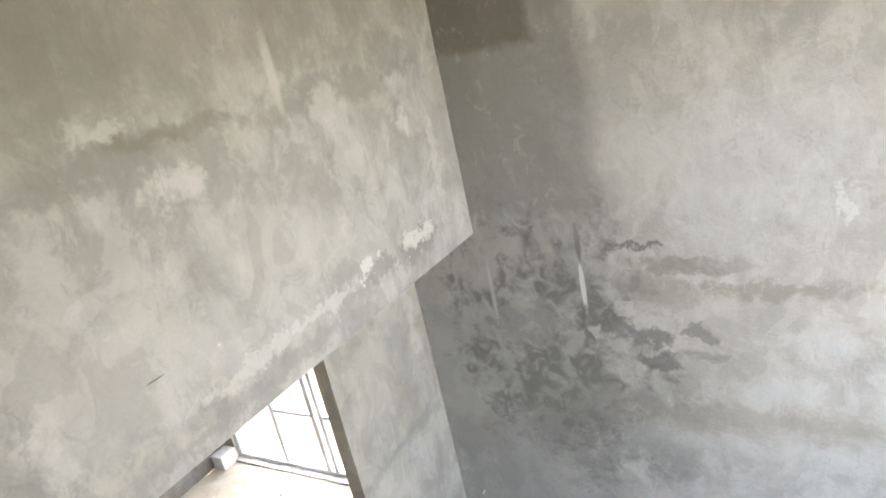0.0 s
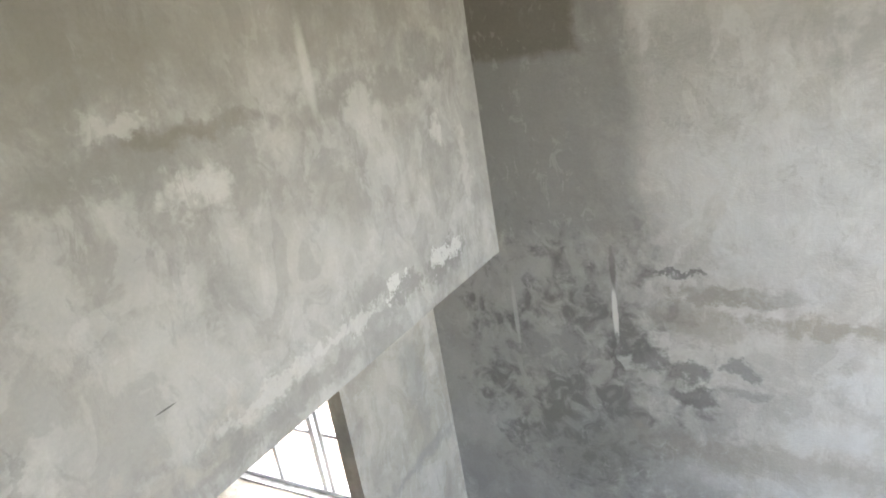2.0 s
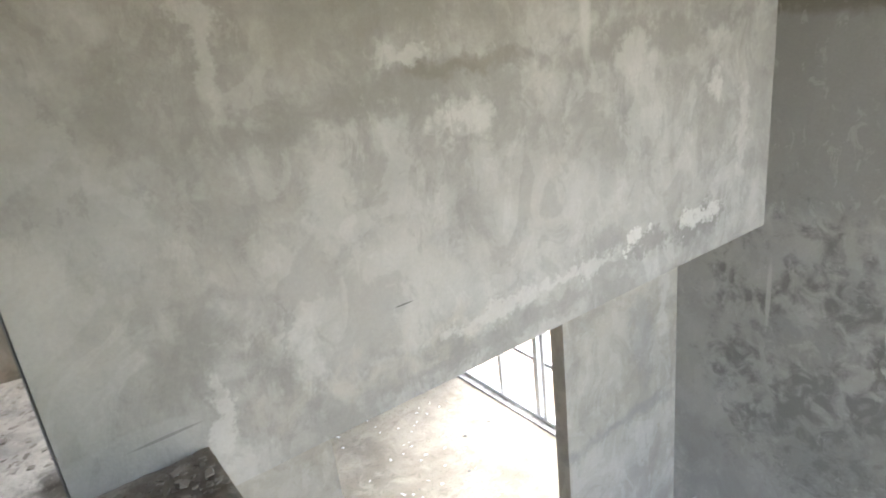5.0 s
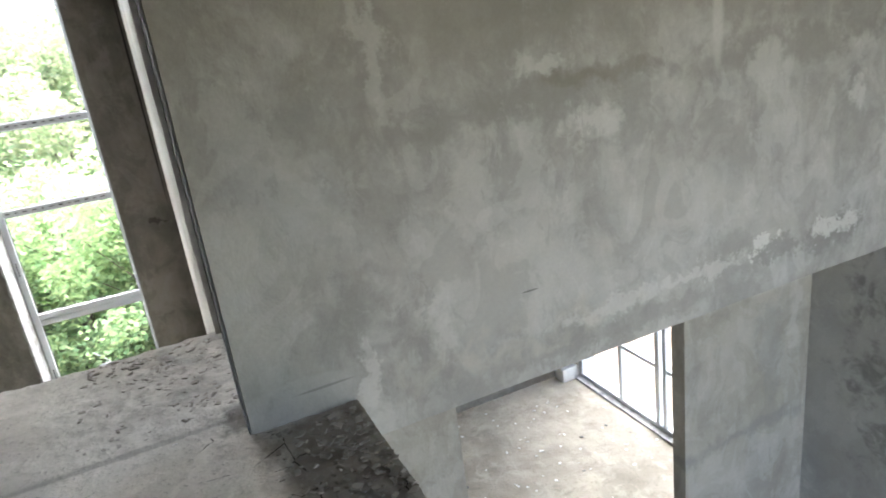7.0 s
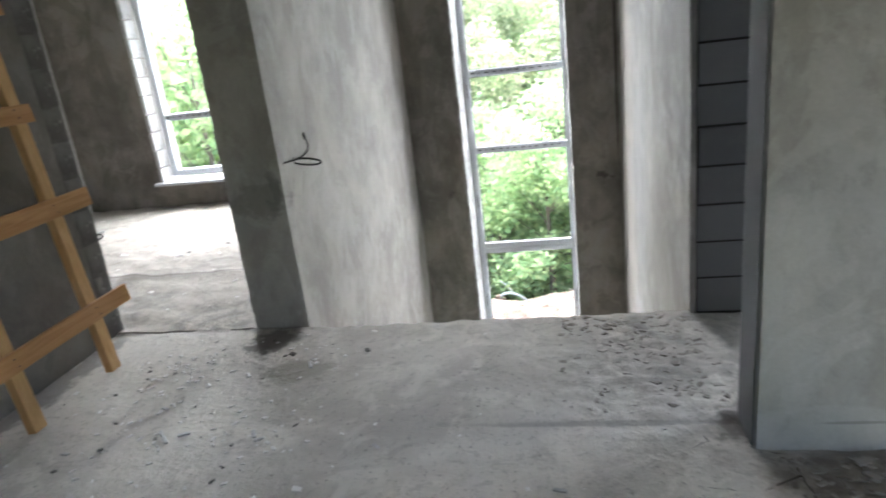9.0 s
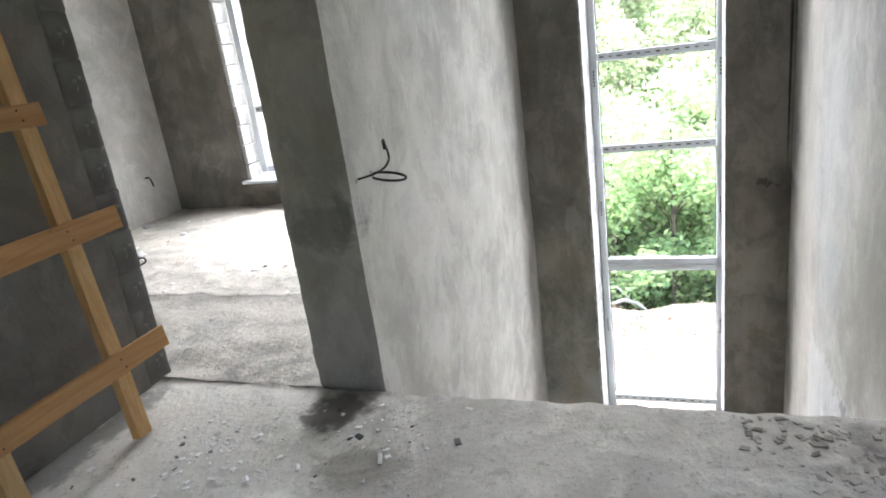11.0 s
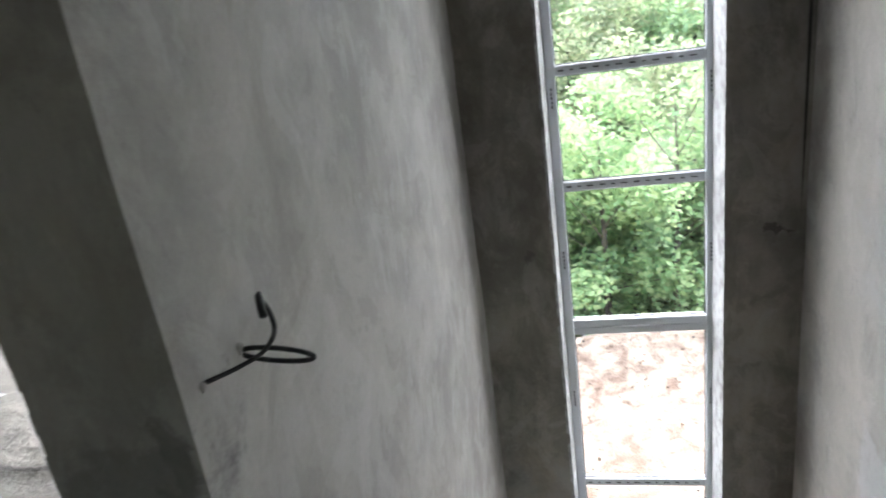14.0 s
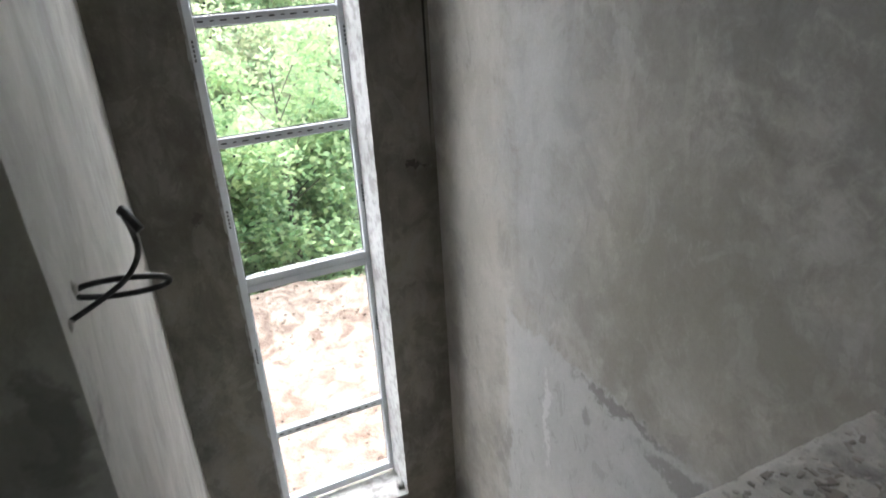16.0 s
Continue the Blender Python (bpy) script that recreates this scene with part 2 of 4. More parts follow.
m_north = plaster("render_end_wall", 0.55, 0.42, 1.1, [
    # Large darker areas next to the partition, some with straight edges.
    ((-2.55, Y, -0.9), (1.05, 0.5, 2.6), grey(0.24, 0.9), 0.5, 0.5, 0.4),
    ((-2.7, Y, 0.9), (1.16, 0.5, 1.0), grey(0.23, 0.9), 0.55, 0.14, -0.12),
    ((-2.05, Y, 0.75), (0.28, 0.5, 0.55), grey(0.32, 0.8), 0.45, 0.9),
    ((-2.1, Y, -1.2), (0.75, 0.5, 1.0), grey(0.15, 0.8), 0.75, -0.7),
    ((-2.25, Y, -1.0), (0.30, 0.5, 0.20), grey(0.42, 0.7), 0.45, -0.7, 1.0, 5.0),
    ((-1.75, Y, -1.9), (0.8, 0.5, 0.5), grey(0.22, 0.9), 0.5, 1.0),
    ((-1.53, Y, -1.00), (0.12, 0.5, 0.12), grey(0.17, 0.8), 0.7, 0.6),
    ((-1.26, Y, -1.08), (0.13, 0.5, 0.07), grey(0.18, 0.8), 0.75, 0.6, 0.6),
    ((-1.22, Y, -1.27), (0.15, 0.5, 0.07), grey(0.17, 0.8), 0.75, 0.6, 0.6),
    ((-0.95, Y, -1.03), (0.10, 0.5, 0.045), grey(0.24, 0.8), 0.75, 0.6, 0.5),
    ((-0.92, Y, -1.22), (0.17, 0.5, 0.05), grey(0.26, 0.9), 0.6, 0.7, 0.7),
    ((-1.28, Y, -0.34), (0.17, 0.5, 0.035), grey(0.16, 0.8), 0.8, 0.5, 0.9, 6.0),
    ((-0.95, Y, -0.50), (0.35, 0.5, 0.06), (0.27, 0.25, 0.215), 0.7, 0.7),
    ((-0.45, Y, -0.68), (0.55, 0.5, 0.07), (0.33, 0.30, 0.255), 0.7, 0.8),
    ((-1.1, Y, -0.72), (0.35, 0.5, 0.12), (0.33, 0.305, 0.265), 0.5, 0.9),
    # Squarish brown area high up beside the partition.
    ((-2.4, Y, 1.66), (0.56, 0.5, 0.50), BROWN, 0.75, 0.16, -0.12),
    ((-0.7, Y, -1.75), (0.9, 0.5, 0.14), (0.36, 0.33, 0.29), 0.55, 0.9),
    ((-2.52, Y, -0.72), (0.018, 0.5, 0.26), PALE, 0.6, 0.7, 0.3),
    ((-1.745, Y, -0.68), (0.020, 0.5, 0.21), grey(0.7, 0.8), 0.9, 0.5, 0.3),
    ((-1.70, Y, -1.06), (0.045, 0.5, 0.06), grey(0.55, 0.8), 0.6, 0.8),
    ((-1.74, Y, -0.33), (0.022, 0.5, 0.16), WET, 0.75, 0.6, 0.3),
    ((-1.77, Y, -1.02), (0.028, 0.5, 0.16), WET, 0.7, 0.6),
    ((-0.01, Y, 0.62), (0.035, 0.5, 0.4), PALE, 0.6, 0.9),
    ((-0.02, Y, -0.10), (0.022, 0.5, 0.16), grey(0.68, 0.6), 0.8, 0.6),
    ((-0.55, Y, 0.05), (0.62, 0.5, 0.5), grey(0.62, 0.3), 0.5, 1.0),
    ((-1.2, Y, 0.55), (0.30, 0.5, 0.35), PALE, 0.35, 1.0),
    ((-0.19, Y, -1.10), (0.22, 0.5, 0.12), grey(0.64, 0.4), 0.6, 1.0),
    ((-0.45, Y, -1.46), (0.30, 0.5, 0.10), grey(0.62, 0.5), 0.6, 0.9),
    ((-0.35, Y, -1.95), (0.9, 0.5, 0.12), grey(0.60, 0.5), 0.45, 1.0),
], shift=3.7)
m_niche = plaster("render_niche", 0.42, 0.29, 1.6, [
    # Paler by the window, darker towards the landing: daylight falloff put into the colour.
    ((-6.55, NICHE_R, 0.2), (0.42, 0.5, 2.6), (0.50, 0.465, 0.415), 0.5, 0.9),
    ((-5.75, NICHE_R, 0.4), (0.45, 0.5, 0.9), grey(0.42, 0.2), 0.5, 1.0),
    ((-4.7, NICHE_R, 0.0), (0.75, 0.5, 0.75), (0.25, 0.235, 0.19), 0.45, 1.3),
    ((-5.15, NICHE_R, -1.95), (1.0, 0.5, 1.16), grey(0.50, 0.3), 0.6, 0.06, -0.14),
    ((-5.65, NICHE_R, -1.35), (0.03, 0.5, 0.35), grey(0.62, 0.6), 0.6, 0.8),
    ((-4.95, NICHE_R, -0.82), (0.40, 0.5, 0.035), grey(0.17, 1.2), 0.7, 0.7),
    ((-4.55, NICHE_R, -0.93), (0.25, 0.5, 0.06), grey(0.19, 1.2), 0.6, 0.7),
    ((-5.25, NICHE_R, -1.05), (0.06, 0.5, 0.05), grey(0.22, 1.0), 0.6, 0.8),
    ((-4.0, NICHE_R, 1.5), (0.6, 0.5, 0.7), grey(0.2, 1.2), 0.6, 0.9),
], shift=7.3, relief=0.7)
m_column = plaster("render_column", 0.41, 0.29, 1.6, [
    ((-3.80, -2.20, 0.80), (0.25, 0.15, 0.09), WET, 0.6, 0.6),
    ((-3.82, -2.12, 0.86), (0.25, 0.05, 0.1), WET, 0.7, 0.5),
], shift=11.0, relief=0.6)
# Darker than the niche render: the backlit wall's shade is in the colour.
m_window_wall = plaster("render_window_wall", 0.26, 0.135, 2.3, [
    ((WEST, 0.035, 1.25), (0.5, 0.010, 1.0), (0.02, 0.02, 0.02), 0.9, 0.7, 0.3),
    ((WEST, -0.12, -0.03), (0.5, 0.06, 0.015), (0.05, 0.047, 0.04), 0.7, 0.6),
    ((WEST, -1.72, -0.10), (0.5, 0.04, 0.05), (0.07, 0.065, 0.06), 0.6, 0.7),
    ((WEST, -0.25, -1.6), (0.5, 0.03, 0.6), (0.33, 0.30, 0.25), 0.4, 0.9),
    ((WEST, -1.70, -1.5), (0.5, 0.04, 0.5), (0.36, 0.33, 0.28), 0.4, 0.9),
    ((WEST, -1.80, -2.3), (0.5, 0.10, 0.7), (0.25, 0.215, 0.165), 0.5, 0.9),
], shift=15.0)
m_low_wall = plaster("render_lower_wall", 0.42, 0.31, 2.0, [
    ((-3.27, 3.75, -1.84), (0.4, 0.6, 0.05), grey(0.25, 0.9), 0.55, 1.6),
    ((-3.27, 3.12, -1.90), (0.4, 0.12, 0.07), grey(0.25, 0.9), 0.5, 0.9),
    ((-3.27, 3.95, -1.15), (0.4, 0.12, 0.4), grey(0.28, 0.9), 0.5, 1.0),
    ((-3.27, 4.22, -1.0), (0.4, 0.06, 0.3), PALE, 0.5, 0.9),
], shift=19.0)
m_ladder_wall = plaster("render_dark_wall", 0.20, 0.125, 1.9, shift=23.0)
m_room = plaster("render_far_room", 0.52, 0.40, 1.3, shift=27.0)
m_ceiling = plaster("ceiling_concrete", 0.34, 0.27, 0.9, shift=31.0, upright=False)


def screed(name, light, dark, warm, stains=(), relief=1.0, cracks=None):
    """Dusty rough floor screed; stains also hold painted-in shade."""
    n = Nodes(name)
    cloud, patch = n.noise(0.9, 5, 0.6, 0.5), n.noise(4.5, 6, 0.65, 0.8)
    speck, grain = n.noise(38, 4, 0.7), n.noise(140, 2, 0.7)
    col = n.mix(n.step(cloud, 0.35, 0.65), grey(dark, warm), grey(light, warm))
    col = n.mix(n.math("MULTIPLY", n.step(patch, 0.48, 0.66), 0.5), col, grey(light * 1.2, warm))
    for centre, radii, tone, strength, soft, *wobble in stains:
        col = n.mix(n.math("MULTIPLY", n.blob(centre, radii, soft, *(wobble or (0.7,)), 4.0), strength), col, tone)
    smear = n.noise(7.5, 6, 0.68, 0.5, stretch=(1.0, 0.55, 1), shift=(3, 1, 0))
    col = n.mix(n.math("MULTIPLY", n.step(smear, 0.55, 0.66), 0.38), col, grey(dark * 0.62, warm))
    col = n.mix(n.math("MULTIPLY", n.step(n.noise(20, 5, 0.7, 0.3), 0.56, 0.66), 0.4), col, grey(dark * 0.7, warm))
    col = n.mix(n.math("MULTIPLY", n.step(speck, 0.58, 0.68), 0.6), col, grey(dark * 0.5, warm))
    col = n.mix(n.math("MULTIPLY", n.step(grain, 0.62, 0.75), 0.3), col, grey(light * 1.35, warm))
    if cracks:
        line = n.step(n.voronoi(4.2, "DISTANCE_TO_EDGE"), 0.014, 0.004)
        col = n.mix(n.math("MULTIPLY", n.math("MULTIPLY", line, n.step(patch, 0.48, 0.56)), n.blob(*cracks, 0.4)), col, (0.035, 0.03, 0.026))
    rough_relief = n.bump(n.math("ADD", patch, n.math("MULTIPLY", speck, 0.6)), 0.5 * relief, 0.02)
    return n.done(col, 0.9, n.bump(grain, 0.3, 0.003, rough_relief), specular=0.2)


m_floor = screed("floor_screed", 0.64, 0.46, 1.5, [
    ((-2.2, 0.42, 0), (0.55, 0.34, 0.2), (0.36, 0.32, 0.28), 0.8, 0.7),
    ((-2.15, 0.45, 0), (0.55, 0.34, 0.2), (0.20, 0.176, 0.153), 0.5, -0.7),
    # Two patches painted as the shadow running out from the niche wall end.
    ((-3.62, -2.22, 0), (0.16, 0.12, 0.2), (0.15, 0.14, 0.13), 0.7, 0.5),
    ((-3.27, -1.95, 0), (0.12, 0.17, 0.2), (0.27, 0.25, 0.205), 0.6, 0.6),
    ((-3.55, 0.0, 0), (0.16, 0.35, 0.2), (0.15, 0.142, 0.135), 0.45, -0.9, 0.9),
    ((-3.55, -0.33, 0), (0.06, 0.16, 0.2), (0.14, 0.135, 0.13), 0.6, -0.9, 0.9),
    ((-3.15, 0.0, 0), (0.2, 0.25, 0.2), (0.2, 0.192, 0.185), 0.45, -0.9, 0.9),
    ((-3.7, -0.8, 0), (0.09, 1.2, 0.2), (0.22, 0.215, 0.205), 0.3, -0.9),
    ((-3.77, -0.7, 0), (0.035, 1.5, 0.2), grey(0.7, 0.9), 0.6, -0.9),
    # Dark line on the pour joint: the low step's shade, painted on.
    ((-2.76, -0.40, 0), (0.016, 0.55, 0.2), (0.22, 0.212, 0.205), 0.45, 0.9, 0.3),
    ((-2.75, 0.1, 0), (0.1, 0.16, 0.2), (0.13, 0.12, 0.11), 0.7, 0.8),
    # Dark strip along the ladder wall's foot: contact shade put into the colour.
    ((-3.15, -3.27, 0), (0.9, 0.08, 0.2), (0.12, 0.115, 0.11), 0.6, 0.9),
], relief=0.9, cracks=((-2.15, 0.35, 0), (0.6, 0.4, 0.3)))
m_room_floor = screed("room_floor_screed", 0.50, 0.39, 1.9, [
    ((-4.81, -4.2, 0), (0.010, 2.2, 0.3), (0.20, 0.19, 0.18), 0.6, 0.9, 0.3),
    ((-3.95, -2.75, 0), (0.3, 0.3, 0.3), (0.17, 0.16, 0.15), 0.55, -0.9),
    ((-4.2, -3.5, 0), (0.35, 0.2, 0.3), (0.22, 0.21, 0.2), 0.45, -0.9),
], relief=1.6)
m_low_floor = screed("lower_floor_screed", 0.38, 0.26, 2.9)

n = Nodes("block_raw")
info = n.tree.nodes.new("ShaderNodeObjectInfo").outputs["Random"]
tone = n.mix(info, grey(0.14, -0.2), grey(0.20, 0.0))
tone = n.mix(n.math("MULTIPLY", n.step(n.noise(6, 5, 0.6), 0.5, 0.7), 0.4), tone, grey(0.19, 0.3))
m_block = n.done(tone, 0.92, n.bump(n.noise(90, 4, 0.7), 0.5, 0.006), specular=0.2)
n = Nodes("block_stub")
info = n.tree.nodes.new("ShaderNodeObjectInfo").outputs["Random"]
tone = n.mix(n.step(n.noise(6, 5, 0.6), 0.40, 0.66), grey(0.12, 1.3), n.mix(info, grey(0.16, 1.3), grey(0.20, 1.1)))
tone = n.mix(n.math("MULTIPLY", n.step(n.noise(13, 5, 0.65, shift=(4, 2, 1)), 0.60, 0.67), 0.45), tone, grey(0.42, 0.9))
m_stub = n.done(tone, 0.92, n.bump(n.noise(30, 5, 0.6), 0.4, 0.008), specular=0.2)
n = Nodes("block_light")
info = n.tree.nodes.new("ShaderNodeObjectInfo").outputs["Random"]
tone = n.mix(info, grey(0.5, 0.5), grey(0.68, 0.4))
tone = n.mix(n.math("MULTIPLY", n.step(n.noise(12, 5, 0.6), 0.5, 0.7), 0.5), tone, grey(0.35, 0.6))
m_block_light = n.done(tone, 0.9, n.bump(n.noise(70, 4, 0.7), 0.5, 0.006), specular=0.2)
n = Nodes("mortar")
m_mortar = n.done(n.mix(n.noise(20, 5, 0.7), grey(0.02, 0.6), grey(0.05, 0.8)), 0.95, n.bump(n.noise(50, 4), 0.6, 0.01), specular=0.15)
n = Nodes("foam_plaster")
m_foam = n.done(n.mix(n.step(n.noise(11, 6, 0.6), 0.36, 0.56), grey(0.27, 0.8), grey(0.42, 0.5)), 0.9, n.bump(n.noise(45, 5, 0.7), 0.9, 0.012), specular=0.2)
n = Nodes("window_plastic")
m_plastic = n.done(n.mix(n.step(n.noise(9, 5, 0.7), 0.45, 0.75), grey(0.68, -0.3), grey(0.62, 0.1)), 0.38, n.bump(n.noise(120, 2), 0.05, 0.001))
n = Nodes("film_print")
m_print = n.done(n.mix(n.noise(80, 2), (0.03, 0.035, 0.04), (0.09, 0.095, 0.1)), 0.5)
n = Nodes("gasket")
m_gasket = n.done(n.mix(n.noise(40, 2), (0.02, 0.02, 0.02), (0.06, 0.06, 0.06)), 0.6)
n = Nodes("cable_sheath")
m_cable = n.done(n.mix(n.step(n.noise(30, 4, 0.6), 0.5, 0.7), (0.012, 0.012, 0.013), (0.09, 0.088, 0.085)), 0.45)
n = Nodes("debris")
isl = n.tree.nodes.new("ShaderNodeNewGeometry").outputs["Random Per Island"]
m_debris = n.done(n.mix(n.step(isl, 0.12, 0.16), grey(0.16, 1.0), grey(0.85, 0.7)), 0.85)


def wood(name, a, b, axis):
    n = Nodes(name)
    stretch = [14, 14, 14]
    stretch[axis] = 0.8
    ring = n.noise(2.2, 5, 0.6, 1.4, stretch=tuple(stretch))
    streak = n.noise(9, 4, 0.7, stretch=tuple(stretch))
    knot = n.step(n.voronoi(5.0, stretch=(1, 1, 1)), 0.09, 0.04)
    info = n.tree.nodes.new("ShaderNodeObjectInfo").outputs["Random"]
    col = n.mix(n.step(ring, 0.35, 0.65), a, b)
    col = n.mix(n.math("MULTIPLY", n.step(streak, 0.5, 0.8), 0.35), col, tuple(v * 0.55 for v in b))
    col = n.mix(n.math("MULTIPLY", knot, 0.8), col, (0.10, 0.045, 0.018))
    col = n.mix(n.math("MULTIPLY", info, 0.3), col, tuple(v * 0.75 for v in a))
    return n.done(col, 0.62, n.bump(streak, 0.25, 0.003), specular=0.35)


m_rail = wood("pine_rail", (0.68, 0.44, 0.21), (0.57, 0.33, 0.135), 2)
m_rung = wood("pine_rung", (0.56, 0.315, 0.135), (0.45, 0.23, 0.085), 0)

n = Nodes("glass")
n.bsdf.inputs["Transmission Weight"].default_value = 1.0
n.bsdf.inputs["IOR"].default_value = 1.45
m_glass = n.done((0.97, 0.985, 0.98), 0.0)

n = Nodes("clay_ground")
clod, big = n.noise(3.0, 6, 0.7, 0.5), n.noise(0.35, 5, 0.6, 0.4)
green = n.step(n.vec("LENGTH", n.vec("MULTIPLY", n.pos, (1, 0.25, 0)), (0, 0, 0)), 14.6, 17.5)
col = n.mix(n.step(clod, 0.35, 0.7), (0.15, 0.105, 0.078), (0.36, 0.295, 0.24))
col = n.mix(n.math("MULTIPLY", n.step(big, 0.48, 0.62), 0.6), col, (0.14, 0.092, 0.066))
col = n.mix(green, col, n.mix(n.step(clod, 0.4, 0.65), (0.07, 0.10, 0.035), (0.20, 0.21, 0.10)))
m_ground = n.done(col, 0.95, n.bump(n.math("ADD", clod, n.noise(14, 4, 0.7)), 0.8, 0.08), specular=0.15)


def leaf(name, a, b):
    n = Nodes(name)
    isl = n.tree.nodes.new("ShaderNodeNewGeometry").outputs["Random Per Island"]
    col = n.mix(isl, a, b)
    n.done(col, 0.55, specular=0.3)
    n.bsdf.inputs["Transmission Weight"].default_value = 0.0
    add = n.tree.nodes.new("ShaderNodeMixShader")
    back = n.tree.nodes.new("ShaderNodeBsdfTranslucent")
    add.inputs[0].default_value = 0.5
    n.put(back.inputs[0], n.mix(0.5, col, (0.37, 0.47, 0.25)))
    n.tree.links.new(n.bsdf.outputs[0], add.inputs[1])
    n.tree.links.new(back.outputs[0], add.inputs[2])
    n.tree.links.new(add.outputs[0], n.tree.nodes["Material Output"].inputs[0])
    return n.mat


m_leaf = [leaf("leaf_fresh", (0.20, 0.35, 0.16), (0.48, 0.57, 0.29)), leaf("leaf_deep", (0.22, 0.36, 0.20), (0.45, 0.55, 0.30)),
          leaf("leaf_yellowing", (0.16, 0.23, 0.11), (0.50, 0.46, 0.31)), leaf("leaf_slope", (0.07, 0.13, 0.05), (0.26, 0.30, 0.15)), leaf("leaf_far", (0.10, 0.17, 0.13), (0.20, 0.27, 0.20))]
n = Nodes("bark")
m_bark = n.done(n.mix(n.noise(9, 5, 0.7, stretch=(1, 1, 0.2)), (0.07, 0.055, 0.045), (0.2, 0.17, 0.14)), 0.9, n.bump(n.noise(14, 4, 0.7), 0.7, 0.02))


# ---- building blocks ----
def add_box(bm, x0, x1, y0, y1, z0, z1):
    geom = bmesh.ops.create_cube(bm, size=1.0)["verts"]
    for v in geom:
        v.co = Vector(((x0 + x1) / 2 + v.co.x * (x1 - x0), (y0 + y1) / 2 + v.co.y * (y1 - y0), (z0 + z1) / 2 + v.co.z * (z1 - z0)))
    return geom


def bevelled(bm, width, segments=1):
    bmesh.ops.bevel(bm, geom=bm.edges[:], offset=width, segments=segments, profile=0.5, affect="EDGES")
    return bm


def boxes(*items, bevel=0.0):
    bm = bmesh.new()
    for item in items:
        add_box(bm, *item)
    return bevelled(bm, bevel) if bevel else bm


def mesh_of(name, bm, material, smooth=False):
    data = bpy.data.meshes.new(name)
    bm.to_mesh(data)
    bm.free()
    data.materials.append(material)
    if smooth:
        data.shade_smooth()
    return data


def part(name, bm, material, parent=None, label="", smooth=False):
    ob = new(name, mesh_of(name, bm, material, smooth))
    ob.parent = parent
    return tagged(ob, label=label) if label else ob


def empty(name, place=(0, 0, 0)):
    ob = new(name)
    ob.empty_display_size = 0.1
    ob.matrix_world = Matrix.Translation(place)
    return ob


def structure(name, bm, material, label, category, smooth=False):
    return tagged(part(name, bm, material, smooth=smooth), label, category, kind="structure")


def sheet(fixed, value, u0, u1, v0, v1, step, relief, seed, thick, rough=None):
    """A thick slab whose shown face, at value on the axis fixed (0, 1 or 2), is a gently uneven grid; thick goes behind it."""
    bm = bmesh.new()
    nu, nv = max(2, round((u1 - u0) / step)), max(2, round((v1 - v0) / step))
    axes = [a for a in range(3) if a != fixed]

    def at(u, v, w):
        co = [0, 0, 0]
        co[fixed], co[axes[0]], co[axes[1]] = w, u, v
        return Vector(co)

    front = []
    for i in range(nu + 1):
        row = []
        for j in range(nv + 1):
            u, v = u0 + (u1 - u0) * i / nu, v0 + (v1 - v0) * j / nv
            h = noise.fractal(Vector((u * 1.3, v * 1.3, seed)), 1.0, 2.0, 3) * relief
            if rough:
                h += rough(u, v)
            row.append(bm.verts.new(at(u, v, value + h)))
        front.append(row)
    flip = (thick < 0) == (fixed != 1)
    for i in range(nu):
        for j in range(nv):
            quad = [front[i][j], front[i + 1][j], front[i + 1][j + 1], front[i][j + 1]]
            bm.faces.new(quad if flip else quad[::-1]).smooth = True
    rim = [front[i][0] for i in range(nu + 1)] + [front[nu][j] for j in range(1, nv + 1)]
    rim += [front[i][nv] for i in range(nu - 1, -1, -1)] + [front[0][j] for j in range(nv - 1, 0, -1)]
    back = []
    for v in rim:
        co = v.co.copy()
        co[fixed] = value + thick
        back.append(bm.verts.new(co))
    for i in range(len(rim)):
        k = (i + 1) % len(rim)
        quad = [rim[k], rim[i], back[i], back[k]]
        bm.faces.new(quad if flip else quad[::-1])
    bm.faces.new(back[::-1] if flip else back)
    bm.edges.ensure_lookup_table()
    for e in bm.edges:
        if not all(f.smooth for f in e.link_faces):
            e.smooth = False
    return bm


def tube(points, radius, sides=8):
    """A round tube along a smooth line through the points."""
    line = []
    pts = [Vector(p) for p in points]
    for i in range(len(pts) - 1):
        a, b, c, d = pts[max(i - 1, 0)], pts[i], pts[i + 1], pts[min(i + 2, len(pts) - 1)]
        for k in range(6):
            t = k / 6
            line.append(0.5 * (2 * b + (c - a) * t + (2 * a - 5 * b + 4 * c - d) * t * t + (3 * b - a - 3 * c + d) * t ** 3))
    line.append(pts[-1])
    bm, rings = bmesh.new(), []
    for i, p in enumerate(line):
        way = (line[min(i + 1, len(line) - 1)] - line[max(i - 1, 0)]).normalized()
        side = way.orthogonal().normalized() if not rings else (side - way * side.dot(way)).normalized()
        up = way.cross(side)
        rings.append([bm.verts.new(p + radius * (math.cos(a) * side + math.sin(a) * up)) for a in (2 * math.pi * s / sides for s in range(sides))])
    for r, q in zip(rings, rings[1:]):
        for s in range(sides):
            bm.faces.new((r[s], r[(s + 1) % sides], q[(s + 1) % sides], q[s]))
    bm.faces.new(rings[0][::-1]), bm.faces.new(rings[-1])
    return bm


